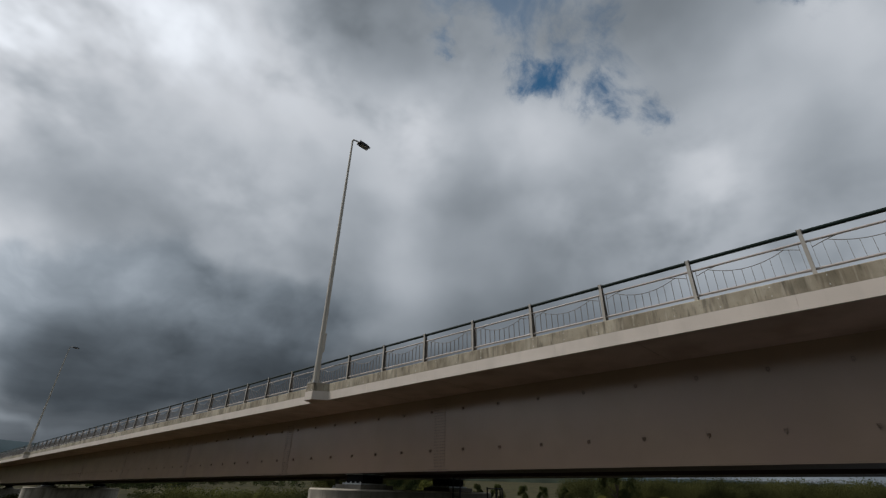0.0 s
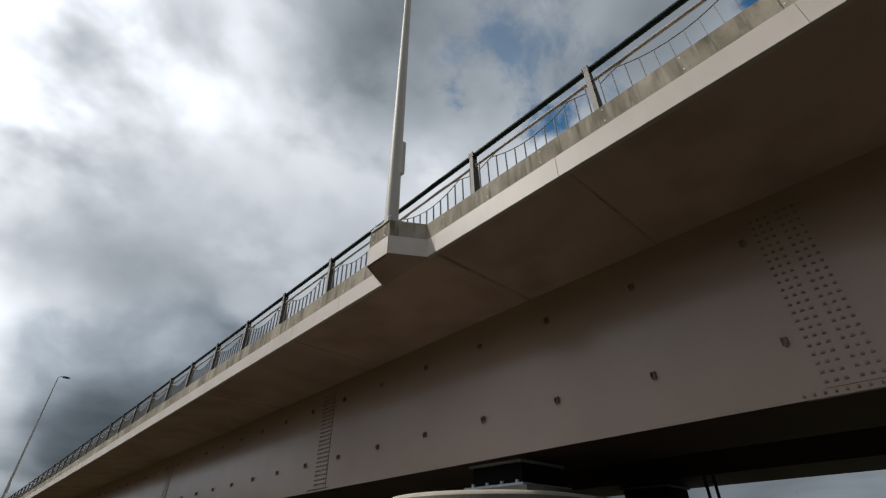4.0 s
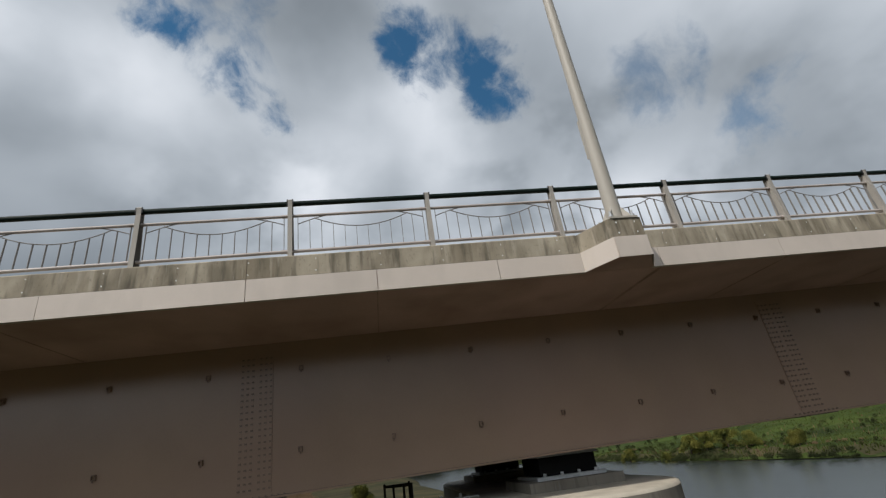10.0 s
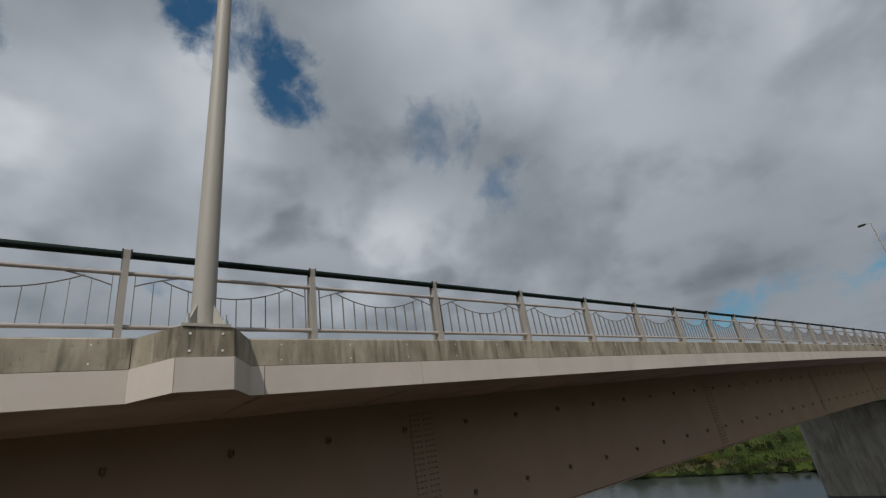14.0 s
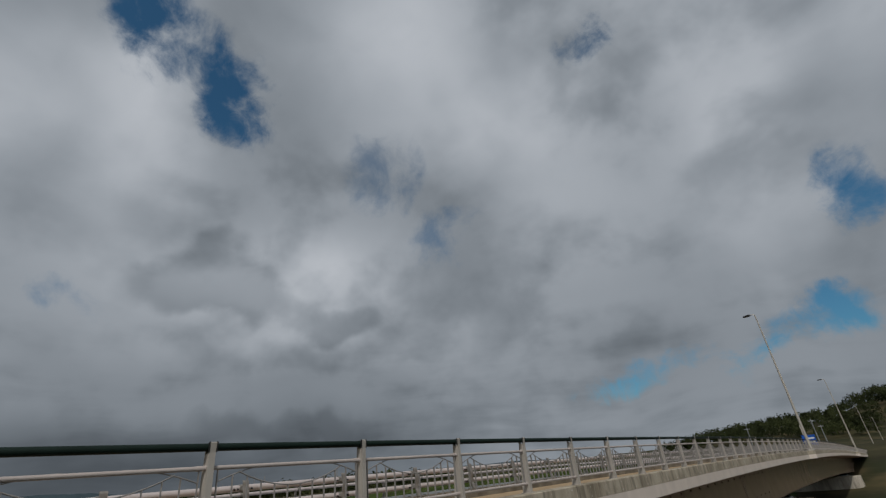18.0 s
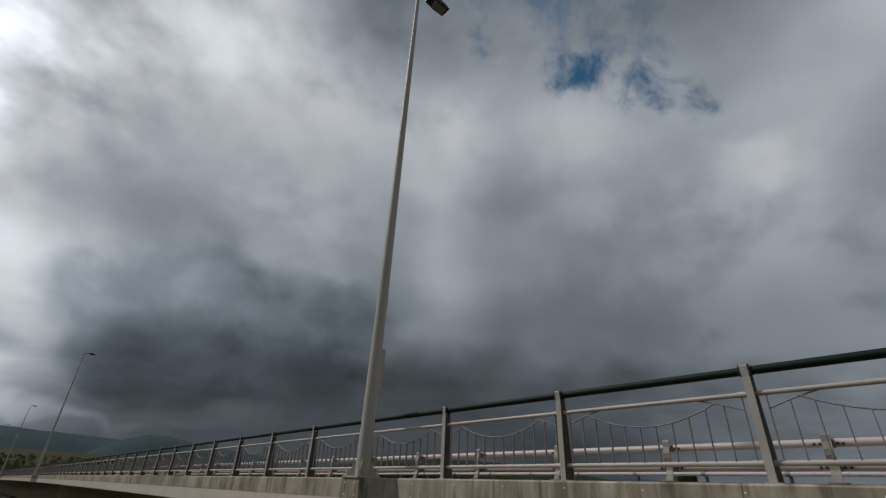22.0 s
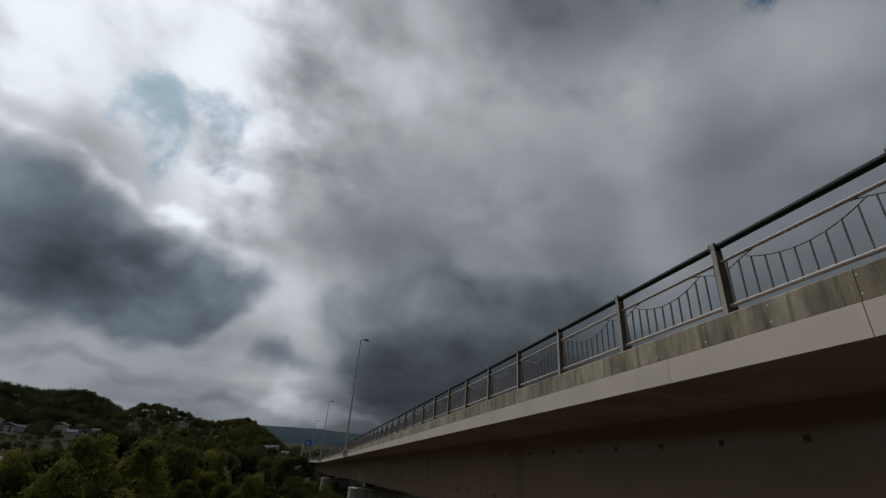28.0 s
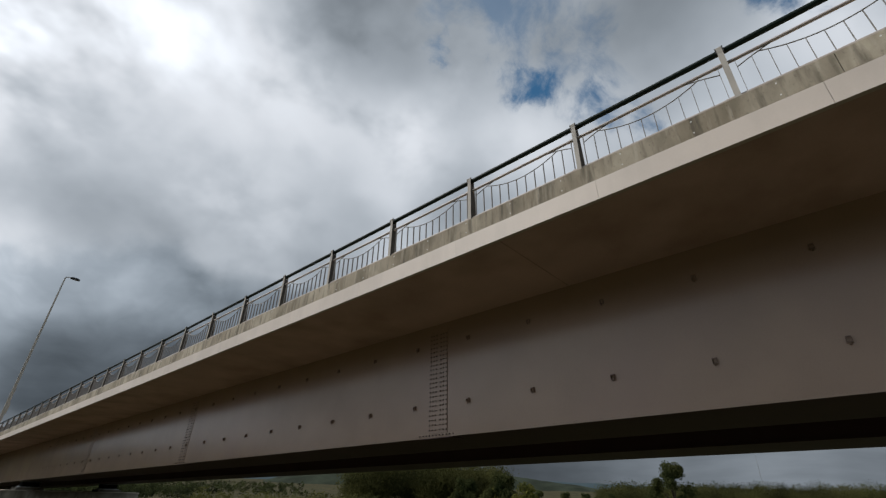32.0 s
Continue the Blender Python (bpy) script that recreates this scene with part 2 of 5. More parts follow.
layered = wm("MULTIPLY", wm("MULTIPLY", wm("SUBTRACT", wnoise(wv("MULTIPLY", calm, (1, 1, 7)), 3.0, 5.0, 0.55).outputs["Fac"], 0.5), 1.6), smooth(wnode("ShaderNodeSeparateXYZ", view).outputs[2], 0.08, 0.34, 1.0, 0.0))
texture = wm("SMOOTH_MIN", total([layered, swell, wm("MULTIPLY", big, 1.1), patch, tufts, fleece]), wm("MULTIPLY", glare, 0.2), 0.25)
power = wm("SMOOTH_MIN", wm("ADD", wm("ADD", texture, 0.05), wm("ADD", tone, cores)), 1.95, 0.6)
cloud_level = wm("MULTIPLY", wm("POWER", 2.0, power), SKY_LEVEL)
ramp = WN.new("ShaderNodeValToRGB")
ramp.color_ramp.elements[0].position, ramp.color_ramp.elements[0].color = 0.0, (0.82, 0.975, 1.135, 1)
ramp.color_ramp.elements[1].position, ramp.color_ramp.elements[1].color = 0.9, (0.95, 1.0, 1.075, 1)
WL.new(cloud_level, ramp.inputs[0])
cloud = wv("SCALE", ramp.outputs[0])
WL.new(cloud_level, cloud.node.inputs["Scale"])
sky = WN.new("ShaderNodeTexSky")
sky.sky_type = "NISHITA"
sky.sun_disc = False
sky.sun_elevation, sky.sun_rotation = radians(SUN_EL), radians(-SUN_AZ)
blue = wv("MULTIPLY", sky.outputs[0], (0.047, 0.095, 0.110))
wisp = wm("SUBTRACT", wnoise(soft_edge, 7.0, 7.0, 0.62).outputs["Fac"], 0.5)


def widest(parts):
    acc = parts[0]
    for p in parts[1:]:
        acc = wm("MAXIMUM", acc, p)
    return acc


clear = widest([lobe(ragged, *o) for o in OPENINGS])
thin = widest([lobe(soft_edge, *o) for o in VEILS])
torn = wm("MULTIPLY_ADD", wisp, 3.6, clear)
hole = wm("MAXIMUM", wm("MULTIPLY", smooth(torn, 0.28, 1.25, 0.0, 1.0), smooth(clear, 0.0, 0.4)), wm("MULTIPLY", smooth(wm("MULTIPLY_ADD", wisp, 3.0, thin), 0.45, 1.3, 0.0, 0.6), smooth(thin, 0.0, 0.5)))
mix = wnode("ShaderNodeMix", data_type="RGBA")
WL.new(hole, mix.inputs["Factor"])
slate = wnode("ShaderNodeMix", data_type="RGBA", blend_type="MULTIPLY")
WL.new(wm("MAXIMUM", wm("MULTIPLY", sunny, 0.8), wm("MULTIPLY", bank, 0.35)), slate.inputs["Factor"])
WL.new(cloud, slate.inputs[6])
slate.inputs[7].default_value = (0.90, 1.0, 1.08, 1)
WL.new(slate.outputs[2], mix.inputs[6])
WL.new(blue, mix.inputs[7])
bg = WN.new("ShaderNodeBackground")
WL.new(mix.outputs[2], bg.inputs[0])
bg.inputs[1].default_value = 1.0
WL.new(bg.outputs[0], WN.new("ShaderNodeOutputWorld").inputs[0])

sun = new("sun", bpy.data.lights.new("sun", "SUN"))
sun.data.energy, sun.data.angle, sun.data.color = 3.4, radians(1.2), (1.0, 0.95, 0.88)
sun.matrix_world = look((0, 0, 80), Vector((0, 0, 80)) - heading(SUN_AZ, SUN_EL))


# ---- materials ----
def material(name, base, rough=0.7, metal=0.0, scale=2.0, vary=0.25, tint=None, fine=30.0, bump=0.15, stretch=(1, 1, 1), objvar=0.0, spec=0.4):
    """Two scales of noise over a base colour, with fine relief."""
    m = bpy.data.materials.new(name)
    m.use_nodes = True
    N, L = m.node_tree.nodes, m.node_tree.links
    b = N["Principled BSDF"]
    b.inputs["Roughness"].default_value, b.inputs["Metallic"].default_value = rough, metal
    b.inputs["Specular IOR Level"].default_value = spec
    tc = N.new("ShaderNodeTexCoord")
    mp = N.new("ShaderNodeMapping")
    mp.inputs["Scale"].default_value = stretch
    L.new(tc.outputs["Object"], mp.inputs[0])
    info = N.new("ShaderNodeObjectInfo")
    off = N.new("ShaderNodeVectorMath")
    off.operation = "ADD"
    shift = N.new("ShaderNodeVectorMath")
    shift.operation = "SCALE"
    shift.inputs[0].default_value = (37.0, 61.0, 23.0)
    L.new(info.outputs["Random"], shift.inputs["Scale"])
    L.new(mp.outputs[0], off.inputs[0])
    L.new(shift.outputs[0], off.inputs[1])
    n1 = N.new("ShaderNodeTexNoise")
    n1.inputs["Scale"].default_value, n1.inputs["Detail"].default_value = scale, 6
    n2 = N.new("ShaderNodeTexNoise")
    n2.inputs["Scale"].default_value, n2.inputs["Detail"].default_value = fine, 4
    L.new(off.outputs[0], n1.inputs["Vector"])
    L.new(off.outputs[0], n2.inputs["Vector"])
    c1 = N.new("ShaderNodeMix")
    c1.data_type = "RGBA"
    dark = tint or tuple(c * (1 - vary) for c in base)
    c1.inputs[6].default_value, c1.inputs[7].default_value = (*dark, 1), (*base, 1)
    r1 = N.new("ShaderNodeMapRange")
    r1.inputs[1].default_value, r1.inputs[2].default_value = 0.35, 0.62
    L.new(n1.outputs["Fac"], r1.inputs[0])
    L.new(r1.outputs[0], c1.inputs["Factor"])
    hsv = N.new("ShaderNodeHueSaturation")
    L.new(c1.outputs[2], hsv.inputs["Color"])
    val = N.new("ShaderNodeMath")
    val.operation = "MULTIPLY_ADD"
    L.new(n2.outputs["Fac"], val.inputs[0])
    val.inputs[1].default_value, val.inputs[2].default_value = vary * 0.9, 1.0 - vary * 0.45
    if objvar:
        ov = N.new("ShaderNodeMath")
        ov.operation = "MULTIPLY_ADD"
        L.new(info.outputs["Random"], ov.inputs[0])
        ov.inputs[1].default_value = objvar
        L.new(val.outputs[0], ov.inputs[2])
        L.new(ov.outputs[0], hsv.inputs["Value"])
    else:
        L.new(val.outputs[0], hsv.inputs["Value"])
    L.new(hsv.outputs[0], b.inputs["Base Color"])
    if bump:
        bp = N.new("ShaderNodeBump")
        bp.inputs["Strength"].default_value, bp.inputs["Distance"].default_value = bump, 0.02
        L.new(n2.outputs["Fac"], bp.inputs["Height"])
        L.new(bp.outputs[0], b.inputs["Normal"])
    return m


def blotch(m, colour, low, high, scale, stretch=(1, 1, 1), strength=1.0):
    """Lays stains of their own shape over a material made above."""
    N, L = m.node_tree.nodes, m.node_tree.links
    b = N["Principled BSDF"]
    src = b.inputs["Base Color"].links[0].from_socket
    tc = N.new("ShaderNodeTexCoord")
    mp = N.new("ShaderNodeMapping")
    mp.inputs["Scale"].default_value = stretch
    n = N.new("ShaderNodeTexNoise")
    n.inputs["Scale"].default_value, n.inputs["Detail"].default_value = scale, 7
    geo = N.new("ShaderNodeNewGeometry")
    L.new(geo.outputs["Position"], mp.inputs[0])
    L.new(mp.outputs[0], n.inputs["Vector"])
    r = N.new("ShaderNodeMapRange")
    r.inputs[1].default_value, r.inputs[2].default_value, r.inputs[4].default_value = low, high, strength
    L.new(n.outputs["Fac"], r.inputs[0])
    c = N.new("ShaderNodeMix")
    c.data_type = "RGBA"
    L.new(r.outputs[0], c.inputs["Factor"])
    L.new(src, c.inputs[6])
    c.inputs[7].default_value = (*colour, 1)
    L.new(c.outputs[2], b.inputs["Base Color"])
    return m


MAT_PANEL = blotch(material("painted_steel_panel", (0.585, 0.515, 0.455), 0.5, scale=1.2, vary=0.08, fine=60, bump=0.03, objvar=0.05), (0.46, 0.41, 0.36), 0.5, 0.75, 2.5, (1, 1, 0.3), 0.5)
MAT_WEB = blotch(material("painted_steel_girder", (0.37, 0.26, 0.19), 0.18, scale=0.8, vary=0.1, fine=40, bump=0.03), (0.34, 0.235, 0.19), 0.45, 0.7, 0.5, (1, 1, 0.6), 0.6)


def tide_mark(m, level, ragged, amount, colour=(0.19, 0.12, 0.085)):
    """Grime that wind-blown rain has not washed off, with a ragged, streaky lower edge."""
    N, L = m.node_tree.nodes, m.node_tree.links
    b = N["Principled BSDF"]
    src = b.inputs["Base Color"].links[0].from_socket
    geo = N.new("ShaderNodeNewGeometry")
    sep = N.new("ShaderNodeSeparateXYZ")
    L.new(geo.outputs["Position"], sep.inputs[0])
    fall = N.new("ShaderNodeMath")
    fall.operation = "MULTIPLY_ADD"
    L.new(sep.outputs[1], fall.inputs[0])
    fall.inputs[1].default_value = 0.0178
    L.new(sep.outputs[2], fall.inputs[2])
    acc = fall.outputs[0]
    for scale, stretch, gain in ((0.35, (1, 1, 0.3), ragged), (2.2, (1, 1, 0.15), ragged * 0.45)):
        mp = N.new("ShaderNodeMapping")
        mp.inputs["Scale"].default_value = stretch
        n = N.new("ShaderNodeTexNoise")
        n.inputs["Scale"].default_value, n.inputs["Detail"].default_value = scale, 6
        L.new(geo.outputs["Position"], mp.inputs[0])
        L.new(mp.outputs[0], n.inputs["Vector"])
        k = N.new("ShaderNodeMath")
        k.operation = "MULTIPLY_ADD"
        L.new(n.outputs["Fac"], k.inputs[0])
        k.inputs[1].default_value = gain
        L.new(acc, k.inputs[2])
        acc = k.outputs[0]
    r = N.new("ShaderNodeMapRange")
    r.interpolation_type = "SMOOTHSTEP"
    r.inputs[1].default_value, r.inputs[2].default_value, r.inputs[4].default_value = level - 0.1, level + 0.35, amount
    L.new(acc, r.inputs[0])
    c = N.new("ShaderNodeMix")
    c.data_type = "RGBA"
    L.new(r.outputs[0], c.inputs["Factor"])
    L.new(src, c.inputs[6])
    c.inputs[7].default_value = (*colour, 1)
    L.new(c.outputs[2], b.inputs["Base Color"])
    dull = N.new("ShaderNodeMapRange")
    dull.inputs[2].default_value, dull.inputs[3].default_value, dull.inputs[4].default_value = amount, b.inputs["Roughness"].default_value, 0.9
    L.new(r.outputs[0], dull.inputs[0])
    L.new(dull.outputs[0], b.inputs["Roughness"])
    return m


MAT_WEB.node_tree.nodes["Principled BSDF"].inputs["Specular IOR Level"].default_value = 0.42
# Shade under the deck is put into this near-black brown base colour
MAT_UNDER = material("shaded_underside", (0.06, 0.026, 0.026), 0.6, scale=0.8, vary=0.2, fine=30, bump=0.05)
MAT_BOLT = material("grimy_bolt", (0.25, 0.165, 0.12), 0.6, scale=5, vary=0.3)
MAT_RIVET = material("painted_bolt_heads", (0.22, 0.155, 0.115), 0.5, scale=5, vary=0.2)
MAT_STRIP = material("sealed_joint", (0.47, 0.33, 0.265), 0.8, scale=3, vary=0.3)
MAT_SOFFIT = blotch(material("deck_soffit", (0.62, 0.435, 0.39), 0.8, scale=0.7, vary=0.15, fine=25, bump=0.08), (0.33, 0.21, 0.155), 0.45, 0.7, 0.8, (1, 1, 1), 0.6)
MAT_KERB = material("weathered_concrete", (0.42, 0.37, 0.285), 0.9, scale=2.5, vary=0.2, fine=70, bump=0.12, objvar=0.08)
# Darker brown, blotched concrete for the kerb beside the road
MAT_KERB_DARK = blotch(material("dark_blotched_concrete", (0.21, 0.18, 0.135), 0.9, scale=2.5, vary=0.25, fine=70, bump=0.12), (0.09, 0.076, 0.055), 0.42, 0.66, 2.0, (1, 1.2, 0.3), 0.8)
blotch(MAT_KERB, (0.19, 0.157, 0.108), 0.40, 0.66, 1.0, (1, 1, 0.5), 0.8)
blotch(MAT_KERB, (0.105, 0.088, 0.06), 0.46, 0.68, 2.6, (1, 1.2, 0.5), 0.6)
blotch(MAT_KERB, (0.055, 0.047, 0.034), 0.53, 0.68, 8.0, (1, 1.3, 0.16), 0.6)
blotch(MAT_KERB, (0.45, 0.40, 0.32), 0.57, 0.68, 7.0, (1, 1.5, 0.2), 0.5)
blotch(MAT_KERB, (0.06, 0.052, 0.038), 0.60, 0.70, 30.0, (1, 1, 0.6), 0.3)
MAT_PIER = material("pier_concrete", (0.44, 0.40, 0.335), 0.9, scale=0.9, vary=0.2, fine=25, bump=0.3)
blotch(MAT_PIER, (0.27, 0.24, 0.195), 0.42, 0.66, 1.6, (1.4, 1.4, 0.2), 0.7)
blotch(MAT_PIER, (0.14, 0.125, 0.10), 0.50, 0.68, 2.0, (1.2, 1.2, 0.2), 0.55)
blotch(MAT_PIER, (0.07, 0.064, 0.052), 0.57, 0.68, 8.0, (1.4, 1.4, 0.12), 0.4)
blotch(MAT_PIER, (0.56, 0.52, 0.45), 0.62, 0.69, 12.0, (1.4, 1.4, 0.09), 0.3)
tide_mark(MAT_PIER, DATUM - 3.52 - 0.28 + 0.90, 1.5, 0.62, (0.11, 0.10, 0.082))
# Paler than the pier shaft, for its top and lip
MAT_PIER_TOP = blotch(material("pale_top_concrete", (0.52, 0.47, 0.385), 0.9, scale=1.5, vary=0.2, fine=30, bump=0.25), (0.34, 0.31, 0.25), 0.48, 0.7, 3.0, (1, 1, 1), 0.6)
MAT_POST = material("painted_aluminium", (0.36, 0.335, 0.30), 0.7, 0.0, 3.0, 0.12, fine=60, bump=0.03, objvar=0.06)
MAT_RAIL = material("painted_rail_tube", (0.44, 0.39, 0.365), 0.5, 0.0, 3.0, 0.1, fine=60, bump=0.02)
# Recess shade of the open post channel, mixed into a dark base colour
MAT_RECESS = material("shaded_channel", (0.10, 0.092, 0.082), 0.85, scale=4, vary=0.3, spec=0.1)
MAT_BRACKET = material("weathered_galvanised_post", (0.22, 0.205, 0.185), 0.6, 0.2, 6.0, 0.25, fine=60, bump=0.03, objvar=0.1)
MAT_PIPE = material("painted_pipe", (0.48, 0.425, 0.41), 0.45, 0.0, 3.0, 0.1, fine=60, bump=0.02)
MAT_GREEN = material("dark_green_handrail", (0.008, 0.018, 0.014), 0.6, 0.0, 4.0, 0.2, fine=70, bump=0.02, spec=0.15)
MAT_BAR = material("painted_steel_bar", (0.235, 0.225, 0.215), 0.6, 0.0, 8.0, 0.2, bump=0.0)
MAT_LAMP = material("lamp_paint", (0.41, 0.38, 0.33), 0.55, 0.0, 2.0, 0.1, fine=50, bump=0.02, stretch=(1, 1, 0.2))
MAT_DARK = material("dark_housing", (0.03, 0.03, 0.03), 0.5, 0.3, 6.0, 0.2)
MAT_GALV = material("galvanised_steel", (0.50, 0.52, 0.53), 0.5, 0.35, 8.0, 0.2, bump=0.05)
MAT_RUBBER = material("bearing_rubber", (0.012, 0.012, 0.012), 0.9, spec=0.05)
MAT_LENS = material("lamp_glass", (0.25, 0.25, 0.24), 0.15)
MAT_PALE = material("pale_grey_concrete", (0.27, 0.285, 0.29), 0.9, scale=1.0, vary=0.15, fine=30, bump=0.2)
MAT_PAVE = material("walkway_paving", (0.36, 0.255, 0.145), 0.9, scale=3, vary=0.2, fine=60, bump=0.3)
MAT_ROAD = material("asphalt", (0.055, 0.055, 0.055), 0.9, scale=1.0, vary=0.25, fine=80, bump=0.4)
MAT_WHITE = material("white_paint", (0.75, 0.75, 0.73), 0.6, scale=3, vary=0.12)
MAT_BLUE = material("sign_blue", (0.01, 0.09, 0.42), 0.4, scale=3, vary=0.1)
MAT_GRASS = blotch(blotch(material("grass_ground", (0.060, 0.055, 0.028), 0.95, scale=0.05, vary=0.4, tint=(0.031, 0.029, 0.017), fine=1.2, bump=0.5, spec=0.05), (0.10, 0.078, 0.04), 0.50, 0.66, 0.12, (1, 1, 1), 0.6), (0.026, 0.031, 0.015), 0.5, 0.62, 0.11, (1, 1, 1), 0.8)
# Distance haze is tinted into the ridge colour as blue-grey
MAT_FAR = material("haze_tinted_ridge", (0.05, 0.073, 0.085), 1.0, scale=0.004, vary=0.2, fine=0.05, bump=0.0, spec=0.05)
MAT_WATER = material("river_water", (0.035, 0.042, 0.04), 0.22, scale=0.1, vary=0.2, fine=2.2, bump=0.55, stretch=(1, 0.45, 1), spec=0.5)
MAT_LEAF = material("bush_leaves", (0.175, 0.165, 0.042), 0.8, scale=0.35, vary=0.5, tint=(0.055, 0.07, 0.02), fine=3.0, bump=0.0, objvar=0.5, spec=0.05)
MAT_LEAF_DARK = material("tree_leaves", (0.085, 0.092, 0.034), 0.8, scale=0.3, vary=0.5, tint=(0.024, 0.034, 0.013), fine=2.0, bump=0.0, objvar=0.4, spec=0.05)
MAT_BARK = material("bark", (0.07, 0.05, 0.035), 0.95, scale=6, vary=0.3, bump=0.5)
MAT_REED = material("dry_reeds", (0.26, 0.17, 0.11), 0.95, scale=0.4, vary=0.4, tint=(0.12, 0.10, 0.05), fine=3.0, bump=0.0, spec=0.05)
MAT_WALL = material("house_plaster", (0.36, 0.34, 0.32), 0.9, scale=1, vary=0.15, objvar=0.3)
MAT_ROOF = material("roof_tiles", (0.09, 0.093, 0.10), 0.85, scale=2, vary=0.25, objvar=0.9, spec=0.1)
MAT_PLASTIC = material("greenhouse_film", (0.75, 0.77, 0.78), 0.3, scale=1, vary=0.1)
MAT_GLASSY = material("window_dark", (0.03, 0.035, 0.04), 0.15, scale=2, vary=0.1)
MAT_MEADOW = material("meadow_grass", (0.10, 0.115, 0.026), 0.95, scale=0.12, vary=0.5, tint=(0.03, 0.042, 0.012), fine=2.0, bump=0.4, spec=0.05)
MAT_PADDY = material("rice_field", (0.12, 0.13, 0.036), 0.95, scale=0.1, vary=0.3, tint=(0.05, 0.07, 0.02), fine=2.5, bump=0.4, spec=0.05)
MAT_BLADE = material("grass_blades", (0.095, 0.115, 0.03), 0.9, scale=0.25, vary=0.4, tint=(0.045, 0.055, 0.018), fine=3.0, bump=0.0, spec=0.05)
MAT_WOODS = material("far_woods", (0.074, 0.088, 0.034), 0.95, scale=0.05, vary=0.5, tint=(0.016, 0.022, 0.009), fine=0.6, bump=0.0, spec=0.15)
MAT_OLIVE = material("olive_woods", (0.112, 0.112, 0.036), 0.95, scale=0.06, vary=0.5, tint=(0.035, 0.04, 0.014), fine=0.6, bump=0.0, spec=0.15)
MAT_BAMBOO = material("bamboo_leaves", (0.10, 0.10, 0.034), 0.95, scale=0.08, vary=0.5, tint=(0.028, 0.032, 0.012), fine=0.6, bump=0.0, spec=0.1)
MAT_HILLSIDE = material("far_wooded_slope", (0.034, 0.043, 0.030), 1.0, scale=0.02, vary=0.5, fine=0.1, bump=0.0, spec=0.05)
MAT_LEVEE = blotch(material("levee_grass", (0.055, 0.078, 0.018), 0.95, scale=0.15, vary=0.4, tint=(0.022, 0.034, 0.010), fine=2.5, bump=0.6, spec=0.05), (0.10, 0.085, 0.045), 0.60, 0.72, 0.35, (1, 1, 1), 0.6)
MAT_SHED = material("grey_sheet_wall", (0.11, 0.115, 0.12), 0.7, scale=0.5, vary=0.2)
MAT_GRAVEL = material("gravel_path", (0.32, 0.29, 0.25), 0.95, scale=0.8, vary=0.25, fine=8, bump=0.5, spec=0.05)


def leafy(m, share):
    """Lets light through thin leaves."""
    N, L = m.node_tree.nodes, m.node_tree.links
    b = N["Principled BSDF"]
    out = N["Material Output"]
    t = N.new("ShaderNodeBsdfTranslucent")
    L.new(b.inputs["Base Color"].links[0].from_socket, t.inputs["Color"])
    mx = N.new("ShaderNodeMixShader")
    mx.inputs[0].default_value = share
    L.new(b.outputs[0], mx.inputs[1])
    L.new(t.outputs[0], mx.inputs[2])
    L.new(mx.outputs[0], out.inputs["Surface"])


for leaf in (MAT_LEAF, MAT_LEAF_DARK, MAT_WOODS, MAT_OLIVE, MAT_BLADE, MAT_REED, MAT_BAMBOO):
    leafy(leaf, 0.4)


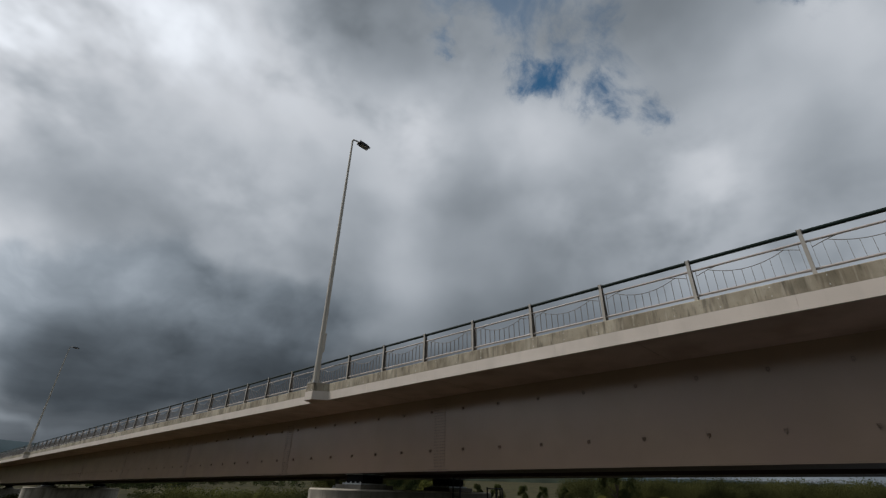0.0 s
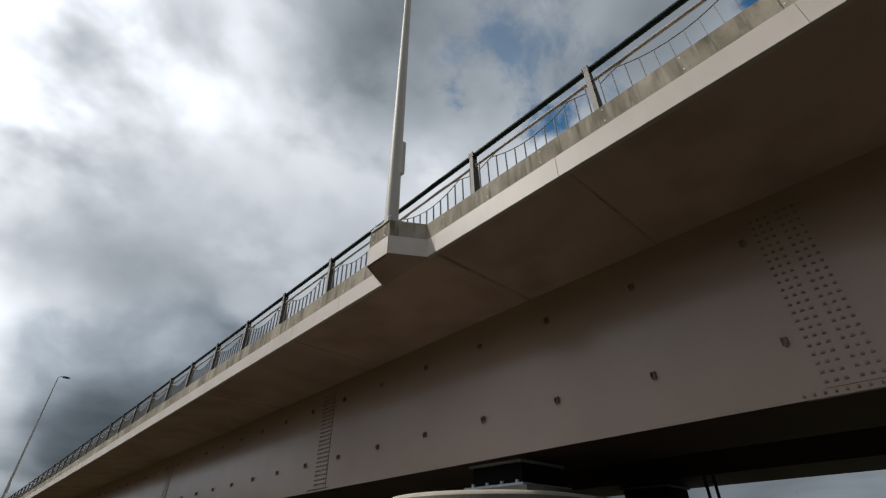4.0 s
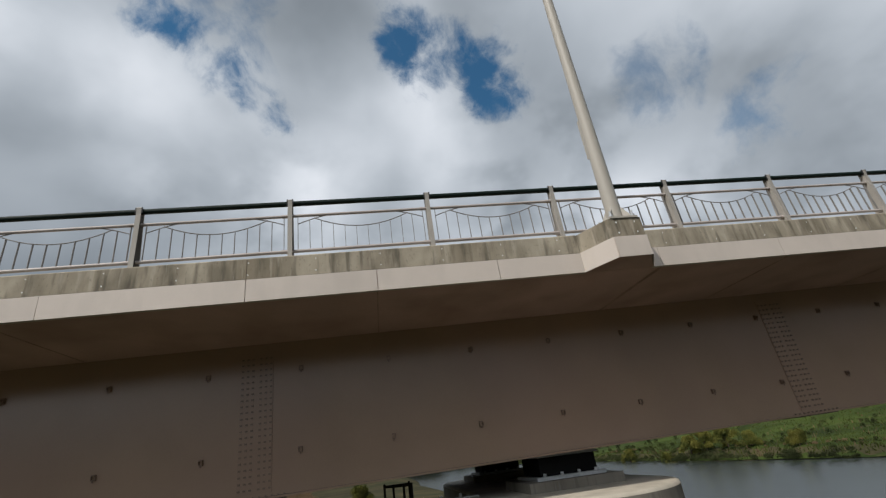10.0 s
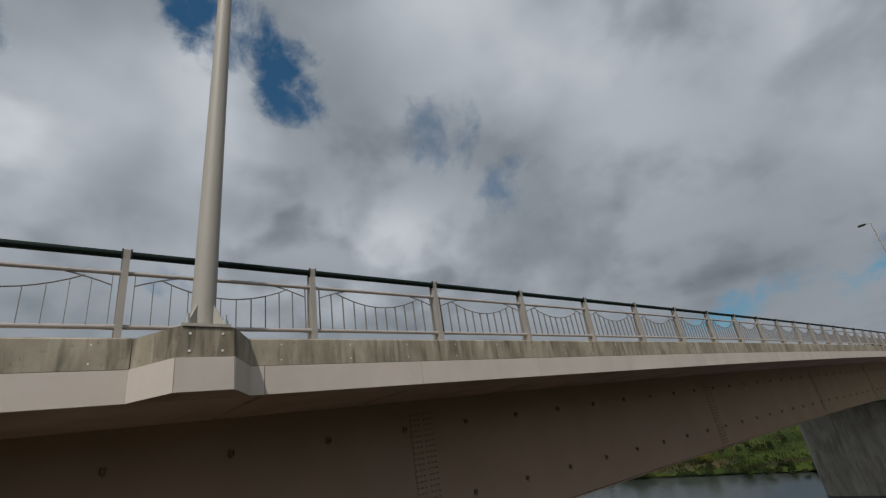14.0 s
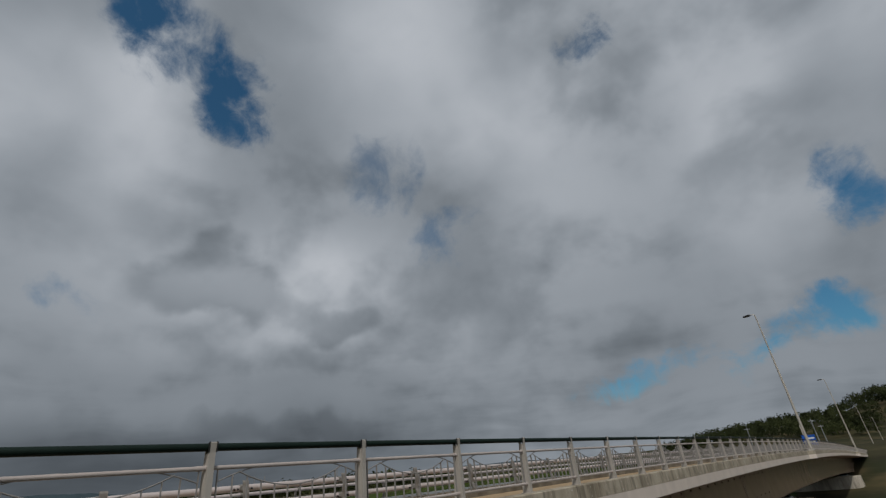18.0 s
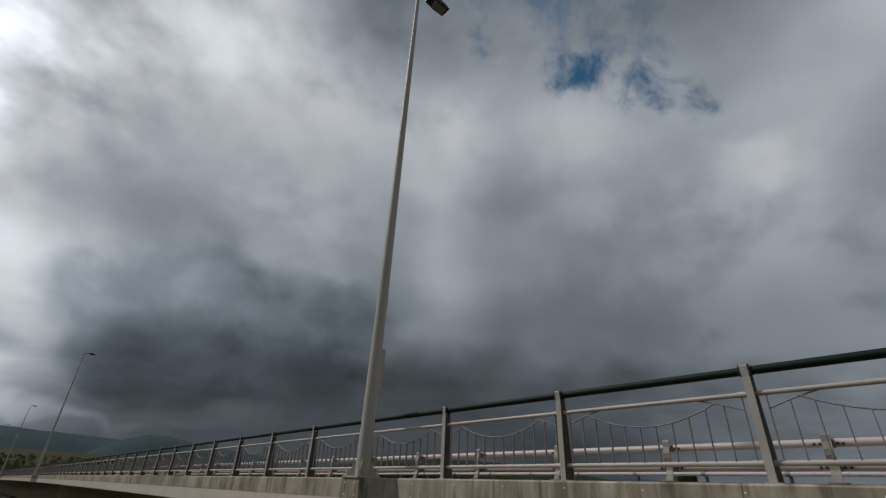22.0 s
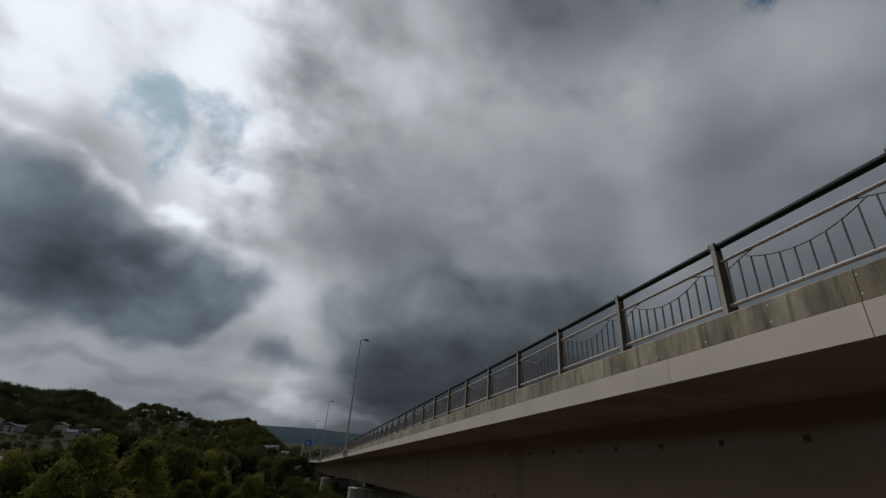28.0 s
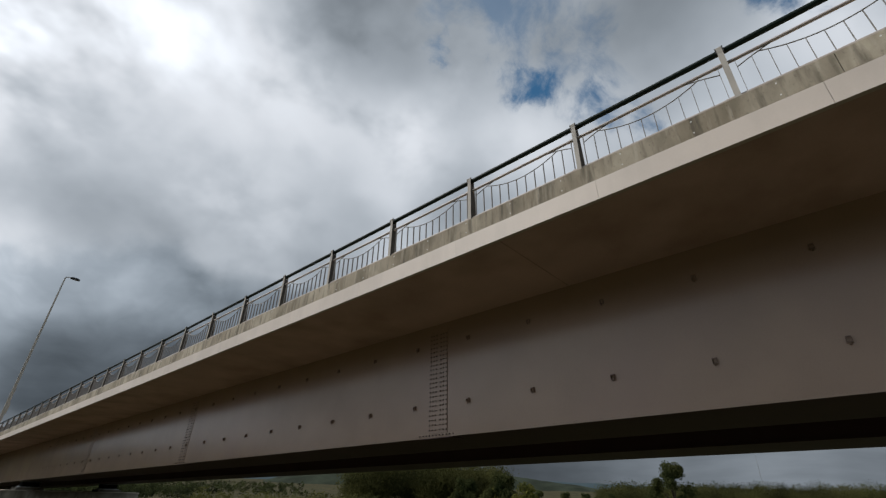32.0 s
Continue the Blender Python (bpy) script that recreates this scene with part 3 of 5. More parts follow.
# ---- mesh helpers ----
class Shape:
    """Collects vertices and faces for one mesh."""

    def __init__(self):
        self.v, self.f, self.s = [], [], []

    def add(self, verts, faces, smooth=False):
        k = len(self.v)
        self.v.extend(tuple(p) for p in verts)
        self.f.extend(tuple(i + k for i in q) for q in faces)
        self.s.extend([smooth] * len(faces))
        return self

    def box(self, x0, x1, y0, y1, z0, z1, b=0.0):
        """A box; b bevels the four edges along y."""
        if b:
            ring = [(x0 + b, z0), (x1 - b, z0), (x1, z0 + b), (x1, z1 - b), (x1 - b, z1), (x0 + b, z1), (x0, z1 - b), (x0, z0 + b)]
            return self.prism(ring, y0, y1)
        p = [(x, y, z) for z in (z0, z1) for y in (y0, y1) for x in (x0, x1)]
        return self.add(p, [(0, 2, 3, 1), (4, 5, 7, 6), (0, 1, 5, 4), (2, 6, 7, 3), (0, 4, 6, 2), (1, 3, 7, 5)])

    def prism(self, ring, y0, y1):
        """A ring of (x, z), counter-clockwise seen from -y, drawn out along y."""
        n = len(ring)
        v = [(x, y0, z) for x, z in ring] + [(x, y1, z) for x, z in ring]
        f = [tuple(range(n)), tuple(range(2 * n - 1, n - 1, -1))]
        f += [(i, i + n, (i + 1) % n + n, (i + 1) % n) for i in range(n)]
        return self.add(v, f)

    def column(self, plan, z0, z1, grow=1.0):
        """A plan of (x, y), counter-clockwise, raised from z0 to z1."""
        n = len(plan)
        cx, cy = sum(p[0] for p in plan) / n, sum(p[1] for p in plan) / n
        v = [(cx + (x - cx) * grow, cy + (y - cy) * grow, z0) for x, y in plan] + [(x, y, z1) for x, y in plan]
        f = [tuple(range(n - 1, -1, -1)), tuple(range(n, 2 * n))]
        f += [(i, (i + 1) % n, (i + 1) % n + n, i + n) for i in range(n)]
        return self.add(v, f)

    def tube(self, pts, r, n=8, caps=True):
        """A round bar through points; r is one radius or one for each point."""
        pts = [Vector(p) for p in pts]
        rr = r if isinstance(r, (list, tuple)) else [r] * len(pts)
        v, f = [], []
        for i, p in enumerate(pts):
            d = (pts[min(i + 1, len(pts) - 1)] - pts[max(i - 1, 0)]).normalized()
            a = d.orthogonal().normalized() if abs(d.z) > 0.9 else d.cross(Vector((0, 0, 1))).normalized()
            b = d.cross(a)
            v += [p + (a * math.cos(2 * math.pi * k / n) + b * math.sin(2 * math.pi * k / n)) * rr[i] for k in range(n)]
        for i in range(len(pts) - 1):
            f += [(i * n + k, i * n + (k + 1) % n, (i + 1) * n + (k + 1) % n, (i + 1) * n + k) for k in range(n)]
        self.add(v, f, True)
        if caps:
            k = len(pts) - 1
            self.add(v[:n], [tuple(range(n - 1, -1, -1))])
            self.add(v[k * n:], [tuple(range(n))])
        return self

    def mesh(self, name, mat):
        me = bpy.data.meshes.new(name)
        me.from_pydata(self.v, [], self.f)
        me.polygons.foreach_set("use_smooth", self.s)
        me.materials.append(mat)
        me.update()
        return me


def part(name, shape, mat, parent=None, label="", m=None):
    """Links a shape (or a ready mesh) as one object, under a thing or part where given."""
    me = shape if isinstance(shape, bpy.types.Mesh) else shape.mesh(name, mat)
    ob = new(name, me)
    if parent:
        ob.parent = parent
    if m is not None:
        ob.matrix_basis = m
    if label:
        ob["label"] = label
    return ob


def thing(name, label, category, group="", kind="", m=None):
    ob = new(name)
    ob.empty_display_size = 0.2
    if m is not None:
        ob.matrix_basis = m
    return tagged(ob, label, category, group, kind)


def rise(y):
    """The road's long profile."""
    if y > 0:
        return -0.0174 * y - 0.000035 * y * y if y < 115 else -2.464 - 0.012 * (y - 115)
    if y > -115:
        return -0.0174 * y - 0.00021 * y * y
    return -0.776 + 0.0309 * (y + 115)


def bend(y):
    """The bridge curves very slightly in plan."""
    return -0.00014 * y * y if abs(y) < 180 else -4.536 - 0.0504 * (abs(y) - 180)


def along(x, y, z=0.0):
    """A pose on the bridge: x across, y along, z from the kerb datum, tipped with the profile."""
    s = math.degrees(math.atan((rise(y + 1) - rise(y - 1)) / 2))
    return pose(x + bend(y), y, DATUM + rise(y) + z, s, 0, math.degrees(math.atan((bend(y - 1) - bend(y + 1)) / 2)))


def swept(ring, y0, y1, step=4.0):
    """A closed ring of (x, z), counter-clockwise seen from -y, swept along the profile."""
    n = max(1, round((y1 - y0) / step))
    ys = [y0 + (y1 - y0) * i / n for i in range(n + 1)]
    k = len(ring)
    v = [(x + bend(y), y, DATUM + rise(y) + z) for y in ys for x, z in ring]
    f = [tuple(range(k)), tuple(range((n + 1) * k - 1, n * k - 1, -1))]
    for i in range(n):
        f += [(i * k + j, (i + 1) * k + j, (i + 1) * k + (j + 1) % k, i * k + (j + 1) % k) for j in range(k)]
    return Shape().add(v, f)


def rect(x0, x1, z0, z1):
    return [(x0, z0), (x1, z0), (x1, z1), (x0, z1)]


# ---- the bridge: structure ----
Y0, Y1 = -176.0, 176.0
SPAN = 56.6
LAMP_Y = -0.64
PIERS = [LAMP_Y + SPAN * k for k in (-3, -2, -1, 0, 1, 2, 3)]
FASCIA_X, SOFFIT_Z = -0.16, -0.66
tagged(part("bridge_deck", swept([(-0.13, SOFFIT_Z), (10.50, SOFFIT_Z), (10.50, -0.38), (3.2, -0.30), (-0.13, -0.30)], Y0, Y1), MAT_SOFFIT),
       "dark concrete deck slab of the road bridge", "bridge deck", kind="structure")
tagged(part("walkway", swept(rect(0.24, 2.82, -0.29, -0.14), Y0, Y1), MAT_PAVE), "ochre paved footway along the bridge", "walkway", kind="structure")
tagged(part("road", swept(rect(3.22, 9.98, -0.37, -0.27), Y0, Y1), MAT_ROAD), "grey asphalt roadway on the bridge", "road", kind="structure")
tagged(part("kerb_inner", swept(rect(2.80, 3.216, -0.29, 0.05), Y0, Y1), MAT_KERB_DARK), "concrete kerb between footway and road", "kerb", kind="structure")
far_kerb = tagged(part("kerb_far", swept(rect(9.984, 10.52, -0.37, -0.06), Y0, Y1), MAT_PALE), "concrete kerb on the far edge of the bridge", "kerb", kind="structure")

# girders with webs, flanges and cross beams
for name, xa, xb in (("girder_near", 2.0, 3.9), ("girder_far", 6.5, 8.4)):
    g = thing(name, "beige painted steel box girder under the deck", "girder", kind="structure")
    # Outer web keeps the beige; inner webs and flanges take the shade-darkened colour
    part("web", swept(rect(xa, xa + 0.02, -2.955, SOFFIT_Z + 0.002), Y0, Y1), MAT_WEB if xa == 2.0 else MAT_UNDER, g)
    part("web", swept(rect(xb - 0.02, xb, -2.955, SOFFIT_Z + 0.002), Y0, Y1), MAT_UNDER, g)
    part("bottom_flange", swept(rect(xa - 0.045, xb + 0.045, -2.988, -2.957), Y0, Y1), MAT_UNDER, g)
    if xa == 2.0:
        near_girder = g
        part("flange_edge", swept(rect(xa - 0.048, xa - 0.0455, -2.987, -2.958), Y0, Y1), MAT_WEB, g)
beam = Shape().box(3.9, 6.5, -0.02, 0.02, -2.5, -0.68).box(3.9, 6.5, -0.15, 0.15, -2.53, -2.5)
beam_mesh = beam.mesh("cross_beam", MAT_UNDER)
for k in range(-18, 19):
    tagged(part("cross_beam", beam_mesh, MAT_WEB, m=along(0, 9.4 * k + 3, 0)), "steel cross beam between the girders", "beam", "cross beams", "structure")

# ---- lamp standards and their pedestals ----
LAMPS = PIERS
IN_Y, OUT_Y, OUT_X = 0.53, 0.245, -0.64


def pedestal_plan(dx=0.0):
    return [(FASCIA_X + 0.03, IN_Y), (FASCIA_X, IN_Y), (OUT_X + dx, OUT_Y), (OUT_X + dx, -OUT_Y), (FASCIA_X, -IN_Y), (FASCIA_X + 0.03, -IN_Y)]


def build_pedestal():
    t = thing("lamp_pedestal", "stained concrete pedestal bulging from the bridge edge", "pedestal", "lamp pedestals", "structure")
    part("concrete_block", Shape().column(pedestal_plan(0.006), -0.36, -0.075), MAT_KERB, t)
    part("soffit_slab", Shape().column(pedestal_plan(0.03), SOFFIT_Z + 0.004, -0.362), MAT_SOFFIT, t)
    pl = pedestal_plan()
    for a, b in ((1, 2), (2, 3), (3, 4)):
        (xa, ya), (xb, yb) = pl[a], pl[b]
        n = Vector((yb - ya, xa - xb)).normalized()
        s = Shape()
        q = [(xa, ya), (xb, yb), (xb + n.x * 0.012, yb + n.y * 0.012), (xa + n.x * 0.012, ya + n.y * 0.012)]
        s.column(q if n.x < 0 and (xb - xa) * (q[2][1] - yb) - (yb - ya) * (q[2][0] - xb) > 0 else q[::-1], SOFFIT_Z - 0.004, -0.362)
        part("cover_panel", s, MAT_PANEL, t)
    for yy in (-0.14, 0.14):
        for zz in (-0.14, -0.30):
            part("tie_plug", Shape().tube([(OUT_X + 0.004, yy, zz), (OUT_X - 0.002, yy, zz)], 0.012, 8), MAT_WHITE, t)
    return t


def build_lamp():
    t = thing("street_lamp", "tall tapered beige steel lamp standard on a concrete pedestal", "street lamp", "street lamps on the bridge")
    zb = -0.075
    part("base_plate", Shape().box(-0.21, 0.21, -0.21, 0.21, zb, zb + 0.03), MAT_LAMP, t)
    H = 11.85
    zs = [0.03, 0.3, 1.0, 2.5, 4.5, 6.5, 8.5, 10.5, H]
    part("pole", Shape().tube([(0, 0, zb + z) for z in zs], [0.112 - 0.068 * z / H for z in zs], 20), MAT_LAMP, t)
    for k in range(4):
        a = math.pi / 4 + k * math.pi / 2
        c, s = math.cos(a), math.sin(a)
        rib = Shape()
        for o in (-0.007, 0.007):
            rib.v += [(c * 0.10 - s * o, s * 0.10 + c * o, zb + 0.03), (c * 0.24 - s * o, s * 0.24 + c * o, zb + 0.03), (c * 0.105 - s * o, s * 0.105 + c * o, zb + 0.26)]
        rib.f += [(0, 1, 2), (5, 4, 3), (0, 3, 4, 1), (1, 4, 5, 2), (2, 5, 3, 0)]
        rib.s += [False] * 5
        part("rib", rib, MAT_LAMP, t)
        bx, by = 0.165 * (1 if k in (0, 3) else -1), 0.165 * (1 if k < 2 else -1)
        part("anchor_bolt", Shape().tube([(bx, by, zb + 0.03), (bx, by, zb + 0.13)], 0.016, 8).tube([(bx, by, zb + 0.03), (bx, by, zb + 0.07)], 0.032, 6), MAT_GALV, t, "galvanised anchor bolt with nut")
    part("service_box", Shape().box(0.085, 0.155, -0.055, 0.055, zb + 1.25, zb + 2.0, 0.012), MAT_LAMP, t, "slim service box on the pole")
    part("cable_clip", Shape().box(0.075, 0.105, -0.02, 0.02, zb + 2.75, zb + 3.05, 0.006), MAT_DARK, t)
    arm = part("arm", Shape().tube([(0, 0, zb + H - 0.05), (0.05, 0, zb + H + 0.06), (0.22, 0, zb + H + 0.11), (0.42, 0, zb + H + 0.12)], [0.045, 0.042, 0.036, 0.032], 10), MAT_LAMP, t)
    head = Shape().prism([(0.34, zb + H + 0.06), (0.62, zb + H + 0.02), (0.98, zb + H + 0.05), (1.0, zb + H + 0.09), (0.8, zb + H + 0.16), (0.5, zb + H + 0.17), (0.34, zb + H + 0.15)], -0.15, 0.15)
    hd = part("lamp_head", head, MAT_DARK, t, "flat dark luminaire head")
    part("lens", Shape().box(0.5, 0.92, -0.115, 0.115, zb + H + 0.008, zb + H + 0.03), MAT_LENS, hd)
    return t


ped, lamp = build_pedestal(), build_lamp()
ped.matrix_basis, lamp.matrix_basis = along(0, LAMPS[3]), pose(-0.44 + bend(LAMPS[3]), LAMPS[3], DATUM + rise(LAMPS[3]))
for y in LAMPS[:3] + LAMPS[4:]:
    copy_thing(ped, along(0, y))
    copy_thing(lamp, pose(-0.44 + bend(y), y, DATUM + rise(y)))

# ---- kerb and cover panels along the near edge ----
kerb = thing("kerb_near", "rain-streaked weathered concrete kerb under the railing", "kerb", kind="structure")
edges = [Y0] + [e for y in LAMPS for e in (y - IN_Y, y + IN_Y)] + [Y1]
kerb_ring = [(FASCIA_X, -0.358), (0.236, -0.358), (0.236, -0.06), (FASCIA_X + 0.018, -0.06), (FASCIA_X, -0.078)]
for a in range(0, len(edges) - 1):
    lo, hi = edges[a], edges[a + 1]
    if a % 2:
        part("kerb_block", swept([(FASCIA_X + 0.034, -0.358), (0.236, -0.358), (0.236, -0.06), (FASCIA_X + 0.034, -0.06)], lo + 0.002, hi - 0.002), MAT_KERB, kerb)
        continue
    n = max(1, round((hi - lo) / 4.6))
    for i in range(n):
        p, q = lo + (hi - lo) * i / n, lo + (hi - lo) * (i + 1) / n
        part("kerb_block", swept(kerb_ring, p + 0.003, q - 0.003, 2.5), MAT_KERB, kerb)
plugs = Shape()
for i in range(-70, 71):
    y = i * 0.86 + 0.2
    if min(abs(y - l) for l in LAMPS) > 0.6:
        for z in (-0.13, -0.30):
            zz = DATUM + rise(y) + z
            plugs.tube([(FASCIA_X + 0.004 + bend(y), y, zz), (FASCIA_X - 0.003 + bend(y), y, zz)], 0.009, 6)
tagged(part("tie_plugs", plugs, MAT_WHITE, kerb), kind="stuff")

skirt = thing("edge_cladding", "pale beige painted steel cover panels along the bridge edge", "cladding", kind="structure")
panel_meshes = {}


def lay_panels(cuts):
    for p, q in zip(cuts, cuts[1:]):
        ln = round(q - p, 2)
        if ln not in panel_meshes:
            h = ln / 2 - 0.004
            s = Shape().prism([(FASCIA_X - 0.004, SOFFIT_Z - 0.004), (-0.10, SOFFIT_Z - 0.004), (-0.10, SOFFIT_Z + 0.002 - 0.004 + 0.001), (FASCIA_X + 0.02, SOFFIT_Z + 0.001), (FASCIA_X + 0.02, -0.364), (FASCIA_X - 0.004, -0.364)], -h, h)
            panel_meshes[ln] = s.mesh("cover_panel", MAT_PANEL)
        part("cover_panel", panel_meshes[ln], MAT_PANEL, skirt, m=along(0, (p + q) / 2))


for l0, l1 in zip([Y0 - IN_Y] + LAMPS, LAMPS + [Y1 + IN_Y]):
    a, b = l0 + IN_Y, l1 - IN_Y
    cuts = [a, a + 1.27, a + 2.96, a + 4.64, a + 7.0] if l0 in LAMPS else [a]
    tail = [b - 2.26, b - 0.16, b] if l1 in LAMPS else [b]
    n = max(1, round((tail[0] - cuts[-1]) / 2.5))
    step = (tail[0] - cuts[-1]) / n
    cuts = cuts + [cuts[-1] + step * i for i in range(1, n)] + tail
    lay_panels(cuts)

# ---- the railing: one bay is a post and the panel up to the next post ----
def sag(y):
    return 0.44 + 0.17 * ((y - 1.0) / 0.68) ** 2


def shoulder(y):
    u = y if y < 1.0 else 2.0 - y
    k = max(0.0, min(1.0, (u - 0.10) / 0.68))
    return 0.525 + 0.15 * (1 - (1 - k) ** 1.8)


def post_shape():
    """A tapered box post, open at the top where it grips the handrail."""
    s = Shape()
    s.prism([(-0.010, -0.06), (0.160, -0.06), (0.086, 0.795), (-0.004, 0.795)], 0.022, 0.034)
    s.prism([(-0.016, -0.06), (-0.008, -0.06), (0.0, 0.80), (-0.004, 0.875), (-0.014, 0.90), (-0.02, 0.89), (-0.010, 0.80)], -0.026, 0.038)
    s.prism([(0.156, -0.06), (0.168, -0.06), (0.092, 0.80), (0.096, 0.885), (0.086, 0.89), (0.082, 0.80)], -0.026, 0.038)
    s.box(-0.03, 0.195, -0.065, 0.065, -0.06, -0.048)
    return s


# Added filler in the post channel; its dark colour stands for the shade
lining_me = Shape().prism([(-0.007, -0.045), (0.155, -0.045), (0.082, 0.79), (-0.0005, 0.79)], -0.021, 0.021).mesh("channel", MAT_RECESS)
post_me = post_shape().mesh("post", MAT_POST)
hand_me = Shape().tube([(0.036, 0, 0.852), (0.036, 2.0, 0.852)], 0.039, 12, False).mesh("handrail", MAT_GREEN)
mid_me = Shape().tube([(0.05, 0.02, 0.655), (0.05, 1.98, 0.655)], 0.022, 10).tube([(0.05, 0.035, 0.655), (0.05, 0.13, 0.655)], 0.0265, 10).mesh("mid_rail", MAT_RAIL)
low_me = Shape().tube([(0.055, 0.02, 0.095), (0.055, 1.98, 0.095)], 0.024, 10).tube([(0.055, 0.035, 0.095), (0.055, 0.13, 0.095)], 0.029, 10).mesh("bottom_rail", MAT_RAIL)
clip_mid = Shape().tube([(0.05, -0.065, 0.655), (0.05, 0.065, 0.655)], 0.014, 6).mesh("clip", MAT_DARK)
clip_low = Shape().tube([(0.055, -0.065, 0.095), (0.055, 0.065, 0.095)], 0.014, 6).mesh("clip", MAT_DARK)
clip_top = Shape().tube([(0.036, -0.048, 0.852), (0.036, 0.048, 0.852)], 0.043, 10).mesh("sleeve", MAT_DARK)
grip_me = Shape().prism([(-0.016, 0.805), (0.0, 0.800), (0.006, 0.885), (-0.012, 0.905), (-0.02, 0.895)], -0.040, -0.027).mesh("grip", MAT_DARK)
grip_b = Shape().prism([(-0.016, 0.805), (0.0, 0.800), (0.006, 0.885), (-0.012, 0.905), (-0.02, 0.895)], 0.039, 0.050).mesh("grip", MAT_DARK)
N_S = 12
sag_me = Shape().tube([(0.05, 0.32 + 1.36 * i / N_S, sag(0.32 + 1.36 * i / N_S)) for i in range(N_S + 1)], 0.0075, 6).mesh("hanging_bar", MAT_BAR)
shoulder_a = Shape().tube([(0.052, 0.10 + 0.68 * i / 7, shoulder(0.10 + 0.68 * i / 7)) for i in range(8)], 0.0075, 6).mesh("shoulder_bar", MAT_BAR)
shoulder_b = Shape().tube([(0.052, 1.22 + 0.68 * i / 7, shoulder(1.22 + 0.68 * i / 7)) for i in range(8)], 0.0075, 6).mesh("shoulder_bar", MAT_BAR)
BARS = []
for i in range(12):
    y = 0.095 + 1.81 * i / 11
    top = 0.65 if i in (0, 11) else (sag(y) if 0.32 <= y <= 1.68 else shoulder(y))
    BARS.append((y, top))
bar_me = [Shape().box(0.036, 0.064, y - 0.003, y + 0.003, 0.10, top).mesh("baluster", MAT_BAR) for y, top in BARS]
joined = Shape()
for y, top in BARS:
    joined.box(0.036, 0.064, y - 0.003, y + 0.003, 0.10, top)
joined.tube([(0.05, 0.32 + 1.36 * i / 6, sag(0.32 + 1.36 * i / 6)) for i in range(7)], 0.0075, 4, False)
for s0 in (0.10, 1.22):
    joined.tube([(0.052, s0 + 0.17 * i, shoulder(s0 + 0.17 * i)) for i in range(5)], 0.0075, 4, False)
infill_me = joined.mesh("infill", MAT_BAR)


def build_bay(near):
    t = thing("railing_bay", "beige railing bay with dark green handrail and thin hanging bars", "railing", "railing bays along the bridge edge")
    p = part("post", post_me, MAT_POST, t)
    part("channel", lining_me, MAT_RECESS, p, "dark recessed side of the post")
    part("handrail", hand_me, MAT_GREEN, t, "dark green tubular handrail")
    part("mid_rail", mid_me, MAT_PIPE, t)
    part("bottom_rail", low_me, MAT_PIPE, t)
    part("clip", clip_mid, MAT_DARK, t)
    part("clip", clip_low, MAT_DARK, t)
    part("sleeve", clip_top, MAT_DARK, t)
    part("grip", grip_me, MAT_DARK, p, "dark clamp holding the handrail")
    part("grip", grip_b, MAT_DARK, p, "dark clamp holding the handrail")
    if near:
        part("hanging_bar", sag_me, MAT_BAR, t)
        part("shoulder_bar", shoulder_a, MAT_BAR, t)
        part("shoulder_bar", shoulder_b, MAT_BAR, t)
        for b in bar_me:
            part("baluster", b, MAT_BAR, t)
    else:
        tagged(part("infill", infill_me, MAT_BAR, t), kind="stuff")
    return t


near_bay, far_bay = build_bay(True), build_bay(False)
near_bay.matrix_basis, far_bay.matrix_basis = along(0, 0.0), along(0, 30.0)
for k in range(-88, 88):
    y = 2.0 * k
    if y == 0.0 or y == 30.0:
        continue
    copy_thing(near_bay if -26 <= y <= 28 else far_bay, along(0, y))

